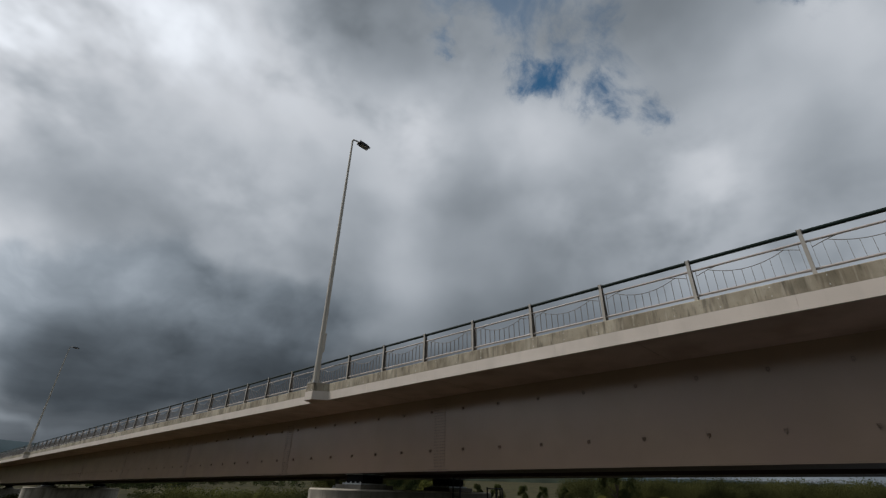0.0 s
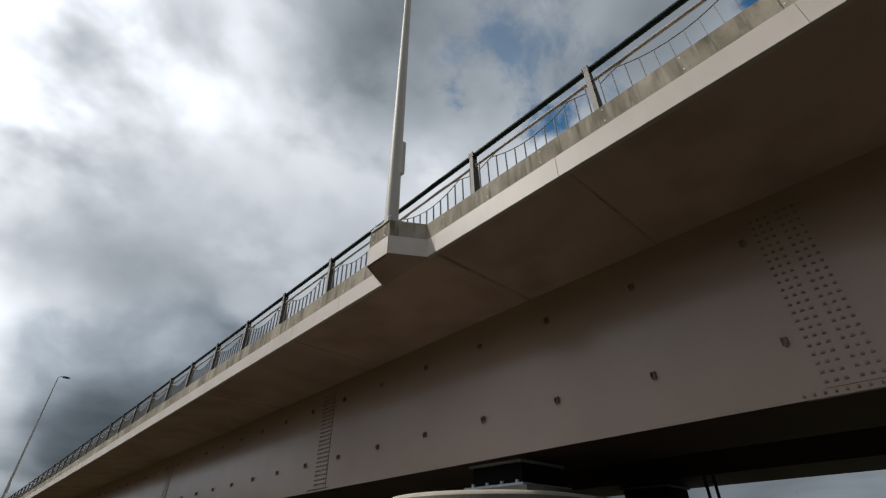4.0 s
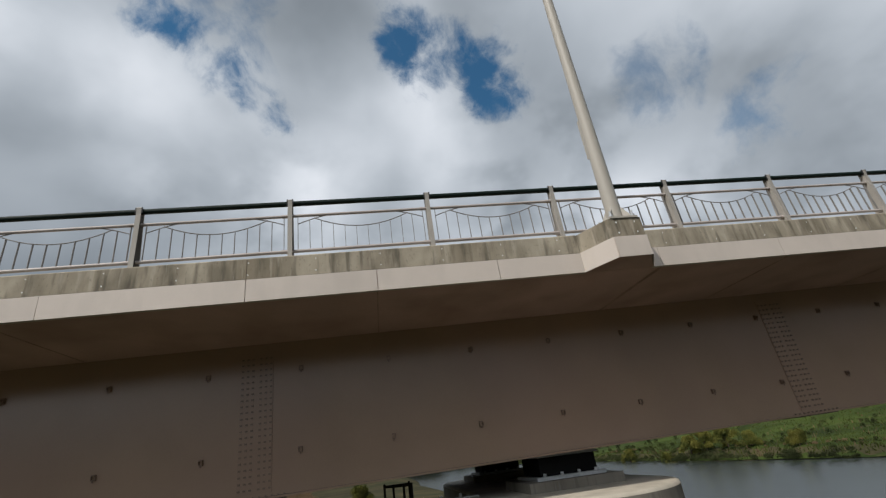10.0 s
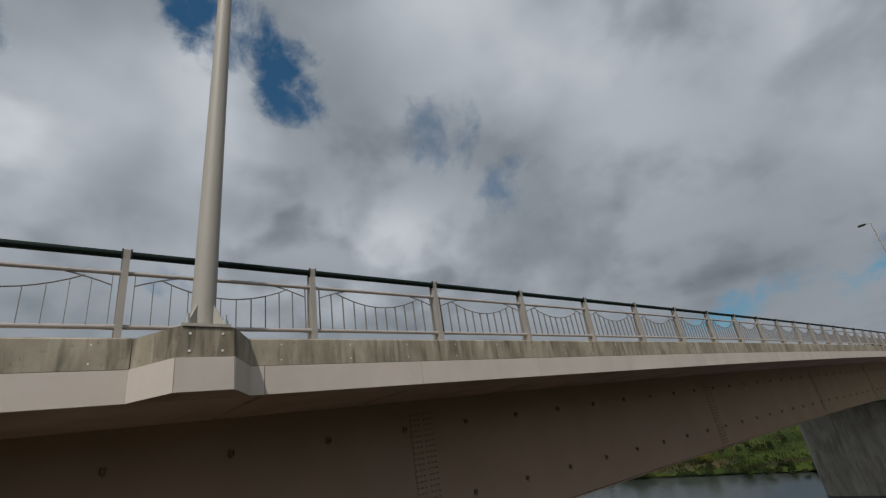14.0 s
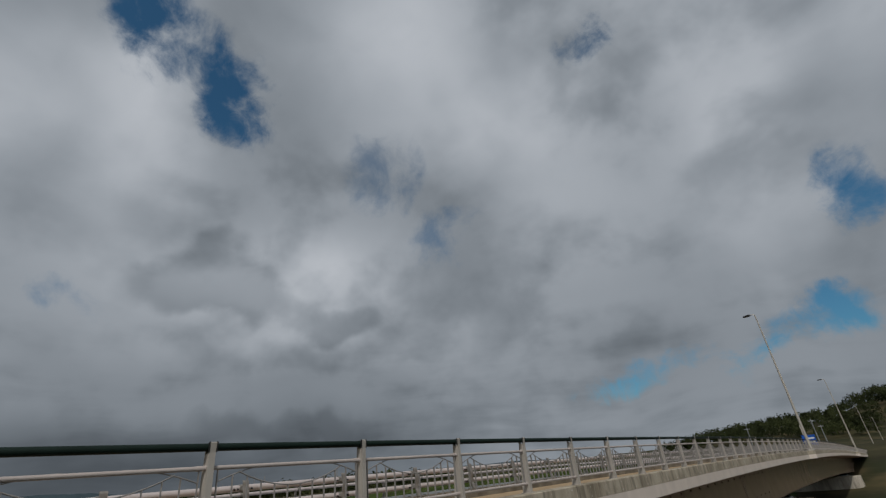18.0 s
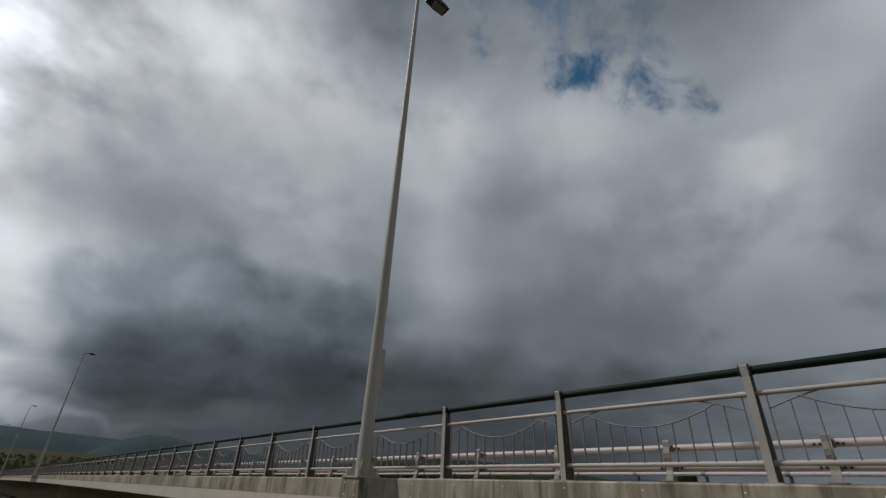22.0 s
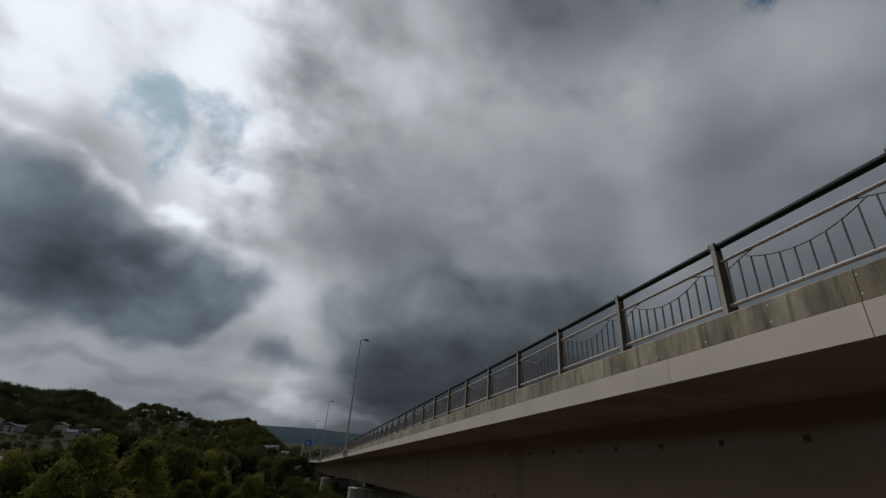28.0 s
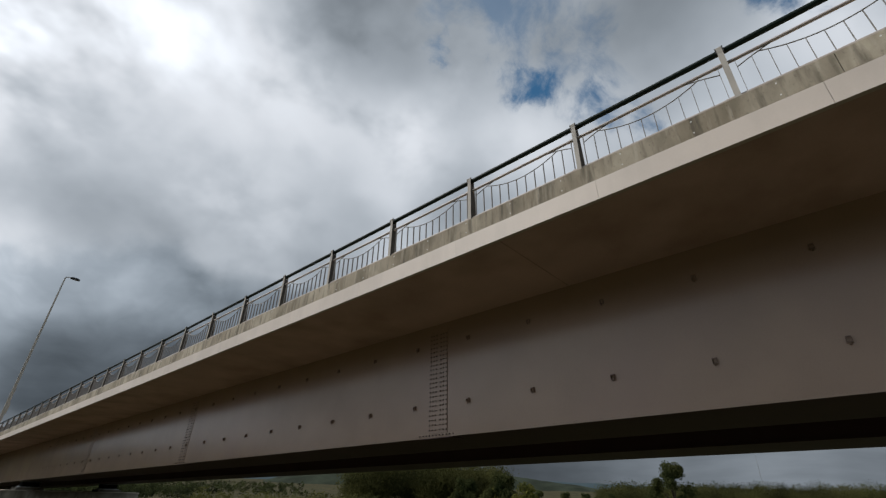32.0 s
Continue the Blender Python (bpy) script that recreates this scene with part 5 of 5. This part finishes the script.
# Village houses up the slope: az, distance
HOMES = [(36.2, 272), (35.4, 281), (34.6, 290), (33.6, 284), (28.2, 306), (27.4, 318), (26.5, 309), (25.7, 322), (22.9, 330), (22.0, 320), (21.2, 336), (20.2, 342),
         (13.2, 402), (11.6, 410), (3.8, 372), (2.7, 380), (4.6, 366), (30.6, 300)]


def wood(name, az0, az1, d0, d1, n, top, seed, mat, label, lowest=None, fine=0.13, many=42):
    """A wood far off: many crowns in one sheet of leaf clumps."""
    q = np.random.default_rng(seed)
    az, d = az0 + (az1 - az0) * q.random(n), d0 + (d1 - d0) * q.random(n)
    x, y = -np.sin(np.radians(az)) * d, np.cos(np.radians(az)) * d
    z = land(x, y)
    keep = np.ones(n, bool) if lowest is None else z > lowest
    for haz, hd in HOMES:
        keep &= ~((np.abs((x + 4) * math.cos(radians(haz)) + (y + 3) * math.sin(radians(haz))) < 5) & (np.abs((y + 3) * math.cos(radians(haz)) - (x + 4) * math.sin(radians(haz)) - hd + 8) < 12))
    x, y, z, n = x[keep], y[keep], z[keep], int(keep.sum())
    h = top * (0.55 + 0.5 * q.random(n))
    c = np.stack([x, y, z + h * 0.5], 1)
    rr = np.stack([h * 0.42, h * 0.42, h * 0.52], 1)
    return tagged(part(name, leaf_cloud(c, rr, many, top * fine, seed + 1, 0.54), mat), label, "wood", kind="stuff")


wood("wooded_hillside", 30, 62, 335, 520, 2000, 8, 21, MAT_WOODS, "dark wooded ridge above the village", 7.0, 0.07, 80)
wood("wooded_hill", 19.4, 33, 300, 500, 1300, 8, 20, MAT_WOODS, "rounded dark wooded hill behind the village", 6.0, 0.07, 90)
wood("low_wooded_hill", 2, 19.4, 270, 480, 1000, 6, 29, MAT_OLIVE, "low olive wooded hill with houses", 5.0, 0.09, 130)
wood("wooded_hillside", 150, 196, 300, 560, 1900, 8, 22, MAT_WOODS, "dark wooded hill at the end of the bridge", 7.0, 0.09, 50)
wood("bamboo_hillside", 36, 62, 262, 345, 620, 7, 28, MAT_OLIVE, "olive green bamboo slope above the fields", 4.0, 0.08, 60)
wood("bamboo_grove", -62, -96, 235, 300, 800, 13.0, 23, MAT_BAMBOO, "tall olive green grove behind the bridge piers", None, 0.02, 320)
wood("bamboo_grove", -34, -50, 140, 185, 260, 14.0, 45, MAT_BAMBOO, "feathery olive grove beside the bridge", None, 0.022, 360)
wood("tree_line", -64, -100, 300, 340, 260, 15.5, 24, MAT_WOODS, "dark tree line behind the grove", None, 0.035, 150)
wood("valley_trees", 8, 50, 205, 335, 420, 4.2, 25, MAT_WOODS, "scattered trees among the village houses", None, 0.07, 110)
wood("valley_trees", -20, 6, 180, 420, 260, 7, 26, MAT_WOODS, "trees beyond the far end of the bridge", None, 0.065, 110)
wood("plain_woods", -80, -140, 300, 1150, 3000, 10, 46, MAT_WOODS, "dark woods across the plain beyond the river", None, 0.11, 40)
wood("river_trees", -98, -112, 250, 420, 70, 6, 27, MAT_WOODS, "scattered trees across the river", None, 0.065, 110)
wood("shore_brush", -112, -166, 80, 92, 130, 1.7, 38, MAT_WOODS, "dark low brush along the far river shore", 0.6, 0.09, 90)
wood("shore_brush", -112, -160, 105, 150, 110, 1.6, 39, MAT_WOODS, "dark brush on the far levee", 2.0, 0.08, 90)
wood("far_plain_trees", -32, 4, 430, 950, 520, 9, 40, MAT_WOODS, "distant trees on the plain beyond the bridge", None, 0.08, 60)
wood("meadow_scrub", 25, 48, 70, 118, 70, 1.3, 41, MAT_LEAF, "low scrub scattered over the meadow", None, 0.09, 90)
wood("levee_scrub", -97, -126, 112, 260, 260, 2.0, 42, MAT_WOODS, "dark scrub over the far levee", 0.8, 0.07, 150)
wood("riverside_brush", -13, -33, 66, 96, 110, 4.6, 44, MAT_OLIVE, "dense olive brush growing under the bridge", None, 0.045, 190)
wood("understorey", -7, 25, 48, 135, 330, 2.8, 43, MAT_OLIVE, "tangled olive undergrowth below the thicket", None, 0.065, 130)
wood("hedgerow", 24, 48, 118, 126, 60, 2.2, 35, MAT_OLIVE, "uneven hedge between the fields", None, 0.07, 110)
wood("hedgerow", 25, 48, 182, 190, 80, 2.5, 36, MAT_WOODS, "dark hedge below the village", None, 0.07, 110)


def shoreline(name, x0, x1, back0, back1, n, top, seed, mat, label, fine=0.06, many=130):
    """Bushes that follow the far shore of the river."""
    q = np.random.default_rng(seed)
    x = x0 + (x1 - x0) * q.random(n)
    y = -41.5 + 0.00008 * x * x - 29.0 - 1.5 * np.sin(x * 0.05) - back0 - (back1 - back0) * q.random(n)
    h = top * (0.45 + 0.7 * q.random(n) ** 1.5) * (0.75 + 0.35 * np.sin(x * 0.21 + 1) * np.sin(x * 0.083))
    c = np.stack([x, y, np.maximum(land(x, y), 0.1) + h * 0.42], 1)
    return tagged(part(name, leaf_cloud(c, np.stack([h * 0.62, h * 0.62, h * 0.5], 1), many, top * fine, seed + 1, 0.54), mat), label, "bushes", kind="stuff")


shoreline("shore_bushes", 15, 340, -4.0, 1.5, 420, 2.3, 61, MAT_WOODS, "dense dark bushes along the far shore")
shoreline("shore_bushes", 15, 340, 3.0, 10.0, 170, 1.4, 62, MAT_LEAF_DARK, "scattered green bushes above the far shore")
shoreline("shore_reeds", 60, 240, 4.0, 9.0, 70, 1.2, 63, MAT_REED, "tan dry grass clumps above the far shore")


def reeds(name, az0, az1, d0, d1, n, height, seed, mat, label, thick=0.10):
    q = np.random.default_rng(seed)
    az, d = az0 + (az1 - az0) * q.random(n), d0 + (d1 - d0) * q.random(n)
    x, y = -4 - np.sin(np.radians(az)) * d, -3 + np.cos(np.radians(az)) * d
    z = land(x, y)
    ok = z > 0.4
    x, y, z = x[ok], y[ok], z[ok]
    n = len(x)
    a = q.random(n) * 3.14
    w, h = thick * (0.6 + q.random(n)), height * (0.6 + 0.7 * q.random(n))
    lean = (q.random((n, 2)) - 0.5) * 0.6
    ux, uy = np.cos(a) * w, np.sin(a) * w
    v = np.stack([np.stack([x - ux, y - uy, z - 0.1], 1), np.stack([x + ux, y + uy, z - 0.1], 1), np.stack([x + lean[:, 0], y + lean[:, 1], z + h], 1)], 1).reshape(-1, 3)
    s = Shape()
    s.v, s.f, s.s = v.tolist(), np.arange(3 * n).reshape(-1, 3).tolist(), [False] * n
    return tagged(part(name, s, mat), label, "reeds", kind="stuff")


reeds("reed_bed", -64, -80, 105, 190, 50000, 1.2, 31, MAT_REED, "dry pinkish reed bed on the bank")
reeds("bank_grass", -98, -168, 70, 190, 60000, 0.42, 32, MAT_BLADE, "rough green grass on the river bank")
reeds("bank_grass", 2, 48, 45, 180, 60000, 0.28, 33, MAT_BLADE, "rough green grass on the plain", 0.14)
reeds("bank_reeds", -112, -168, 84, 150, 900, 0.8, 37, MAT_REED, "patchy tan reeds on the levee slope")
reeds("bank_grass", -30, -64, 40, 130, 16000, 0.5, 34, MAT_BLADE, "rough green grass beside the bridge")


def field(az0, az1, d0, d1, mat, label, lift=0.14):
    """A field laid over the land."""
    s, n, m = Shape(), 10, 14
    v = []
    for i in range(m + 1):
        dist = d0 + (d1 - d0) * i / m
        for j in range(n + 1):
            h = heading(az0 + (az1 - az0) * j / n, 0)
            x, y = -4 + h.x * dist, -3 + h.y * dist
            v.append((x, y, land1(x, y) + lift))
    k = n + 1
    f = [(i * k + j, i * k + j + 1, (i + 1) * k + j + 1, (i + 1) * k + j) for i in range(m) for j in range(n)]
    return tagged(part("field", s.add(v, f, True), mat), label, "field", kind="structure")


def levee_meadow():
    """Grass that covers the far bank from the shore to the levee."""
    xs, rows = np.linspace(8, 350, 90), np.linspace(0, 1, 14)
    gx, u = np.meshgrid(xs, rows, indexing="ij")
    gy = -41.5 + 0.00008 * gx * gx - 29.0 - 1.5 * np.sin(gx * 0.05) + 0.5 - 75 * u
    gz = np.maximum(land(gx, gy), 0.05) + 0.10 + 0.12 * np.sin(gx * 0.9) * np.sin(gy * 0.7)
    v = np.stack([gx, gy, gz], -1).reshape(-1, 3).tolist()
    f = [(i * 14 + j, i * 14 + j + 1, (i + 1) * 14 + j + 1, (i + 1) * 14 + j) for i in range(89) for j in range(13)]
    return tagged(part("meadow", Shape().add(v, f, True), MAT_LEVEE), "rough green grass over the far river bank", "meadow", kind="structure")


levee_meadow()
field(24.5, 48, 60, 120, MAT_MEADOW, "bright green meadow on the river plain")
field(34, 48, 126, 180, MAT_PADDY, "yellow-green rice field below the village")
field(24.5, 33.5, 126, 205, MAT_MEADOW, "yellow-green rice field below the village")
field(12, 24.3, 160, 205, MAT_PADDY, "yellow-green rice field below the village")
field(-56.5, -62.5, 140, 250, MAT_MEADOW, "bright green meadow beside the reed bed")
field(36, 47, 190, 225, MAT_MEADOW, "bright green meadow on the river plain")


# ---- village, greenhouses, town ----
def house_parts(w, d, h, roof):
    t = thing("house", "small pale house with a dark tiled roof", "house", "village houses")
    part("wall", Shape().box(-w / 2, w / 2, -d / 2, d / 2, -1, h), MAT_WALL, t)
    part("roof", Shape().prism([(-w / 2 - 0.6, h - 0.15), (w / 2 + 0.6, h - 0.15), (w / 2 + 0.6, h + 0.05), (0, h + roof), (-w / 2 - 0.6, h + 0.05)], -d / 2 - 0.5, d / 2 + 0.5), MAT_ROOF, t)
    for x in (-w / 4, w / 4):
        part("window", Shape().box(x - 0.7, x + 0.7, -d / 2 - 0.04, -d / 2, 1.0, 2.2), MAT_GLASSY, t)
        part("window", Shape().box(x - 0.7, x + 0.7, -d / 2 - 0.04, -d / 2, h - 1.9, h - 0.8), MAT_GLASSY, t)
    for y in (-d / 4, d / 4):
        part("window", Shape().box(w / 2, w / 2 + 0.04, y - 0.7, y + 0.7, 1.0, 2.2), MAT_GLASSY, t)
    return t


def at_bearing(az, dist, turn=0.0, sink=0.0):
    d = heading(az, 0)
    x, y = -4 + d.x * dist, -3 + d.y * dist
    return pose(x, y, land1(x, y) - sink, 0, 0, turn)


homes = [house_parts(8, 6, 4.6, 2.0), house_parts(9, 6, 2.8, 2.0), house_parts(7, 6, 4.8, 1.6)]
r = random.Random(11)
first = [True, True, True]
for i, (az, dist) in enumerate(HOMES):
    k = i % 3
    m = at_bearing(az, dist, r.uniform(0, 180)) @ Matrix.Scale(r.uniform(0.7, 0.95), 4)
    if first[k]:
        homes[k].matrix_basis, first[k] = m, False
    else:
        copy_thing(homes[k], m)


def greenhouse():
    t = thing("greenhouse", "white plastic tunnel greenhouse in the field", "greenhouse", "greenhouses")
    ring = [(2.2 * math.cos(a), 2.2 * math.sin(a) * 0.8) for a in [math.pi * k / 10 for k in range(11)]]
    part("film", Shape().prism(ring, -6, 6), MAT_PLASTIC, t)
    for y in (-6.02, 6.02):
        part("door", Shape().box(-0.7, 0.7, y - 0.02, y + 0.02, 0, 1.5), MAT_GALV, t)
    return t


for az, dist, w in ((31.9, 182, 3.5), (26.7, 176, 3.0)):
    sheet = thing("crop_cover", "white plastic crop cover on the field", "crop cover", "crop covers", m=at_bearing(az, dist, az + 90))
    part("sheet", Shape().prism([(-0.5, 0.25), (0.5, 0.25), (0.42, 0.75), (0.15, 0.95), (-0.15, 0.95), (-0.42, 0.75)], -w, w), MAT_PLASTIC, sheet)
shed = thing("warehouse", "long grey sheet-metal warehouse beside the fields", "warehouse", m=at_bearing(43.5, 236, 43.5))
part("wall", Shape().box(-16, 16, -6, 6, -1, 6.5), MAT_SHED, shed)
part("roof", Shape().prism([(-16.4, 6.5), (16.4, 6.5), (16.4, 6.8), (0, 8.2), (-16.4, 6.8)], -6.4, 6.4), MAT_ROOF, shed)
for k in range(5):
    part("shutter", Shape().box(-13 + 6 * k, -10 + 6 * k, -6.08, -6.0, 0, 4.2), MAT_GALV, shed)
part("sign_board", Shape().box(0.6, 2.0, -6.5, -6.3, 4.5, 10.8), MAT_WHITE, shed, "tall white sign board")
heap = thing("rubble_heap", "pale heap of broken concrete in the meadow", "rubble", m=at_bearing(30.7, 96))
rr = random.Random(8)
for k in range(14):
    x, y, q = rr.uniform(-1.6, 1.6), rr.uniform(-0.8, 0.8), rr.uniform(0.25, 0.5)
    part("chunk", Shape().column([(x + q * math.cos(a) * rr.uniform(0.7, 1.2), y + q * math.sin(a) * rr.uniform(0.7, 1.2)) for a in (0.3, 1.5, 2.6, 3.9, 5.2)], 0.1, 0.35 + q * 0.8 + 0.3 * (1 - abs(x) / 1.6), 1.15), MAT_GRAVEL, heap)
mound = thing("gravel_mound", "grey gravel heap on the plain", "gravel heap", m=at_bearing(-50.6, 180))
part("heap", Shape().tube([(0, 0, -0.3), (0.3, 0, 1.8), (0.2, 0.3, 3.4), (0, 0, 4.6)], [8.5, 5.6, 2.8, 0.3], 18), MAT_SHED, mound)
gh = greenhouse()
gh.matrix_basis = at_bearing(29.0, 235, 110)
copy_thing(gh, at_bearing(44.5, 205, 60))
r = random.Random(3)


def block(w, d, h, floors):
    t = thing("town_building", "pale multi-storey town building far off", "building", "town buildings")
    part("wall", Shape().box(-w / 2, w / 2, -d / 2, d / 2, -3, h), MAT_WALL, t)
    part("roof", Shape().box(-w / 2 - 0.4, w / 2 + 0.4, -d / 2 - 0.4, d / 2 + 0.4, h, h + 0.8), MAT_ROOF, t)
    for f in range(floors):
        part("window_band", Shape().box(-w / 2 - 0.08, w / 2 + 0.08, -d / 2 - 0.08, d / 2 + 0.08, h * (f + 0.45) / floors, h * (f + 0.75) / floors), MAT_GLASSY, t)
    return t


blocks = [block(22, 12, 10, 3), block(34, 14, 7, 2), block(13, 12, 15, 5)]
fresh = [True, True, True]
for i in range(140):
    k = r.choice((0, 1, 1, 2))
    az = r.choice((r.uniform(-99, -108), r.uniform(-116, -128), r.uniform(-97, -150)))
    m = at_bearing(az, r.uniform(1250, 2300), r.uniform(0, 90)) @ Matrix.Scale(r.uniform(0.4, 0.8), 4)
    if fresh[k]:
        blocks[k].matrix_basis, fresh[k] = m, False
    else:
        copy_thing(blocks[k], m)
stack = thing("chimney", "tall slender industrial chimney on the horizon", "chimney", "chimneys", m=at_bearing(-115.7, 2300))
part("shaft", Shape().tube([(0, 0, -2), (0, 0, 40)], [1.5, 1.0], 12), MAT_BAR, stack)
part("band", Shape().tube([(0, 0, 32), (0, 0, 36)], [1.05, 0.98], 12, False), MAT_DARK, stack)
for az in (-118.7, -119.7, -127.2):
    copy_thing(stack, at_bearing(az, 1700))


# ---- road signs beyond the ends ----
def road_sign(y, x, w, h):
    x += bend(y)
    t = thing("road_sign", "blue direction sign board on a grey pole", "road sign", "blue road signs", m=pose(x, y, DATUM + rise(y) - 0.2))
    side = 1 if w > 0 else -1
    part("pole", Shape().tube([(0, 0, -0.6), (0, 0, 5.6), (0.4 * side, 0, 6.1), (3.4 * side, 0, 6.1)], 0.12, 10), MAT_GALV, t)
    if w < 0:
        w = -w
        t.matrix_basis = t.matrix_basis @ pose(-0.6 - 0.6 - w, 0, 0)
        t.children[0].matrix_basis = pose(1.2 + w, 0, 0)
    b = part("board", Shape().box(0.6, 0.6 + w, -0.16, -0.12, 4.9, 4.9 + h), MAT_BLUE, t, "blue board with white bars")
    part("text_bars", Shape().box(0.9, 0.5 + w * 0.6, -0.168, -0.162, 4.9 + h * 0.62, 4.9 + h * 0.76).box(0.9, 0.3 + w * 0.85, -0.168, -0.162, 4.9 + h * 0.25, 4.9 + h * 0.4), MAT_WHITE, b)
    b2 = part("text_bars", Shape().box(0.9, 0.5 + w * 0.6, -0.118, -0.112, 4.9 + h * 0.62, 4.9 + h * 0.76).box(0.9, 0.3 + w * 0.85, -0.118, -0.112, 4.9 + h * 0.25, 4.9 + h * 0.4), MAT_WHITE, b)
    return t


road_sign(-205, 19.0, -3.6, 3.2)
road_sign(196, -2.2, 2.6, 2.0)
# poles beyond the southern end
def utility_pole(az, dist, height):
    t = thing("utility_pole", "slim pale concrete utility pole beyond the bridge", "utility pole", "utility poles", m=at_bearing(az, dist))
    part("mast", Shape().tube([(0, 0, -1), (0, 0, height)], [0.17, 0.11], 10), MAT_PALE, t)
    part("crossarm", Shape().box(-0.8, 0.8, -0.05, 0.05, height - 0.6, height - 0.48), MAT_GALV, t)


utility_pole(-77.8, 400, 35)
utility_pole(-171.3, 190, 7.5)
utility_pole(-176.5, 205, 8.5)
utility_pole(-177.0, 230, 7.0)
copy_thing(lamp, pose(-0.44 + bend(-222), -222, DATUM + rise(-222)))
# approach embankments carry the road beyond the bridge
for name, ya, yb in (("embankment_north", Y1, 420.0), ("embankment_south", -420.0, Y0)):
    tagged(part(name, swept([(-14, -11.5), (24, -11.5), (10.6, -0.35), (-0.2, -0.35)], ya, yb, 12), MAT_GRASS), "grassy road embankment beyond the bridge end", "embankment", kind="structure")
    tagged(part("approach_road", swept(rect(0.5, 10.0, -0.349, -0.30), ya, yb, 12), MAT_ROAD), "asphalt approach road", "road", kind="structure")
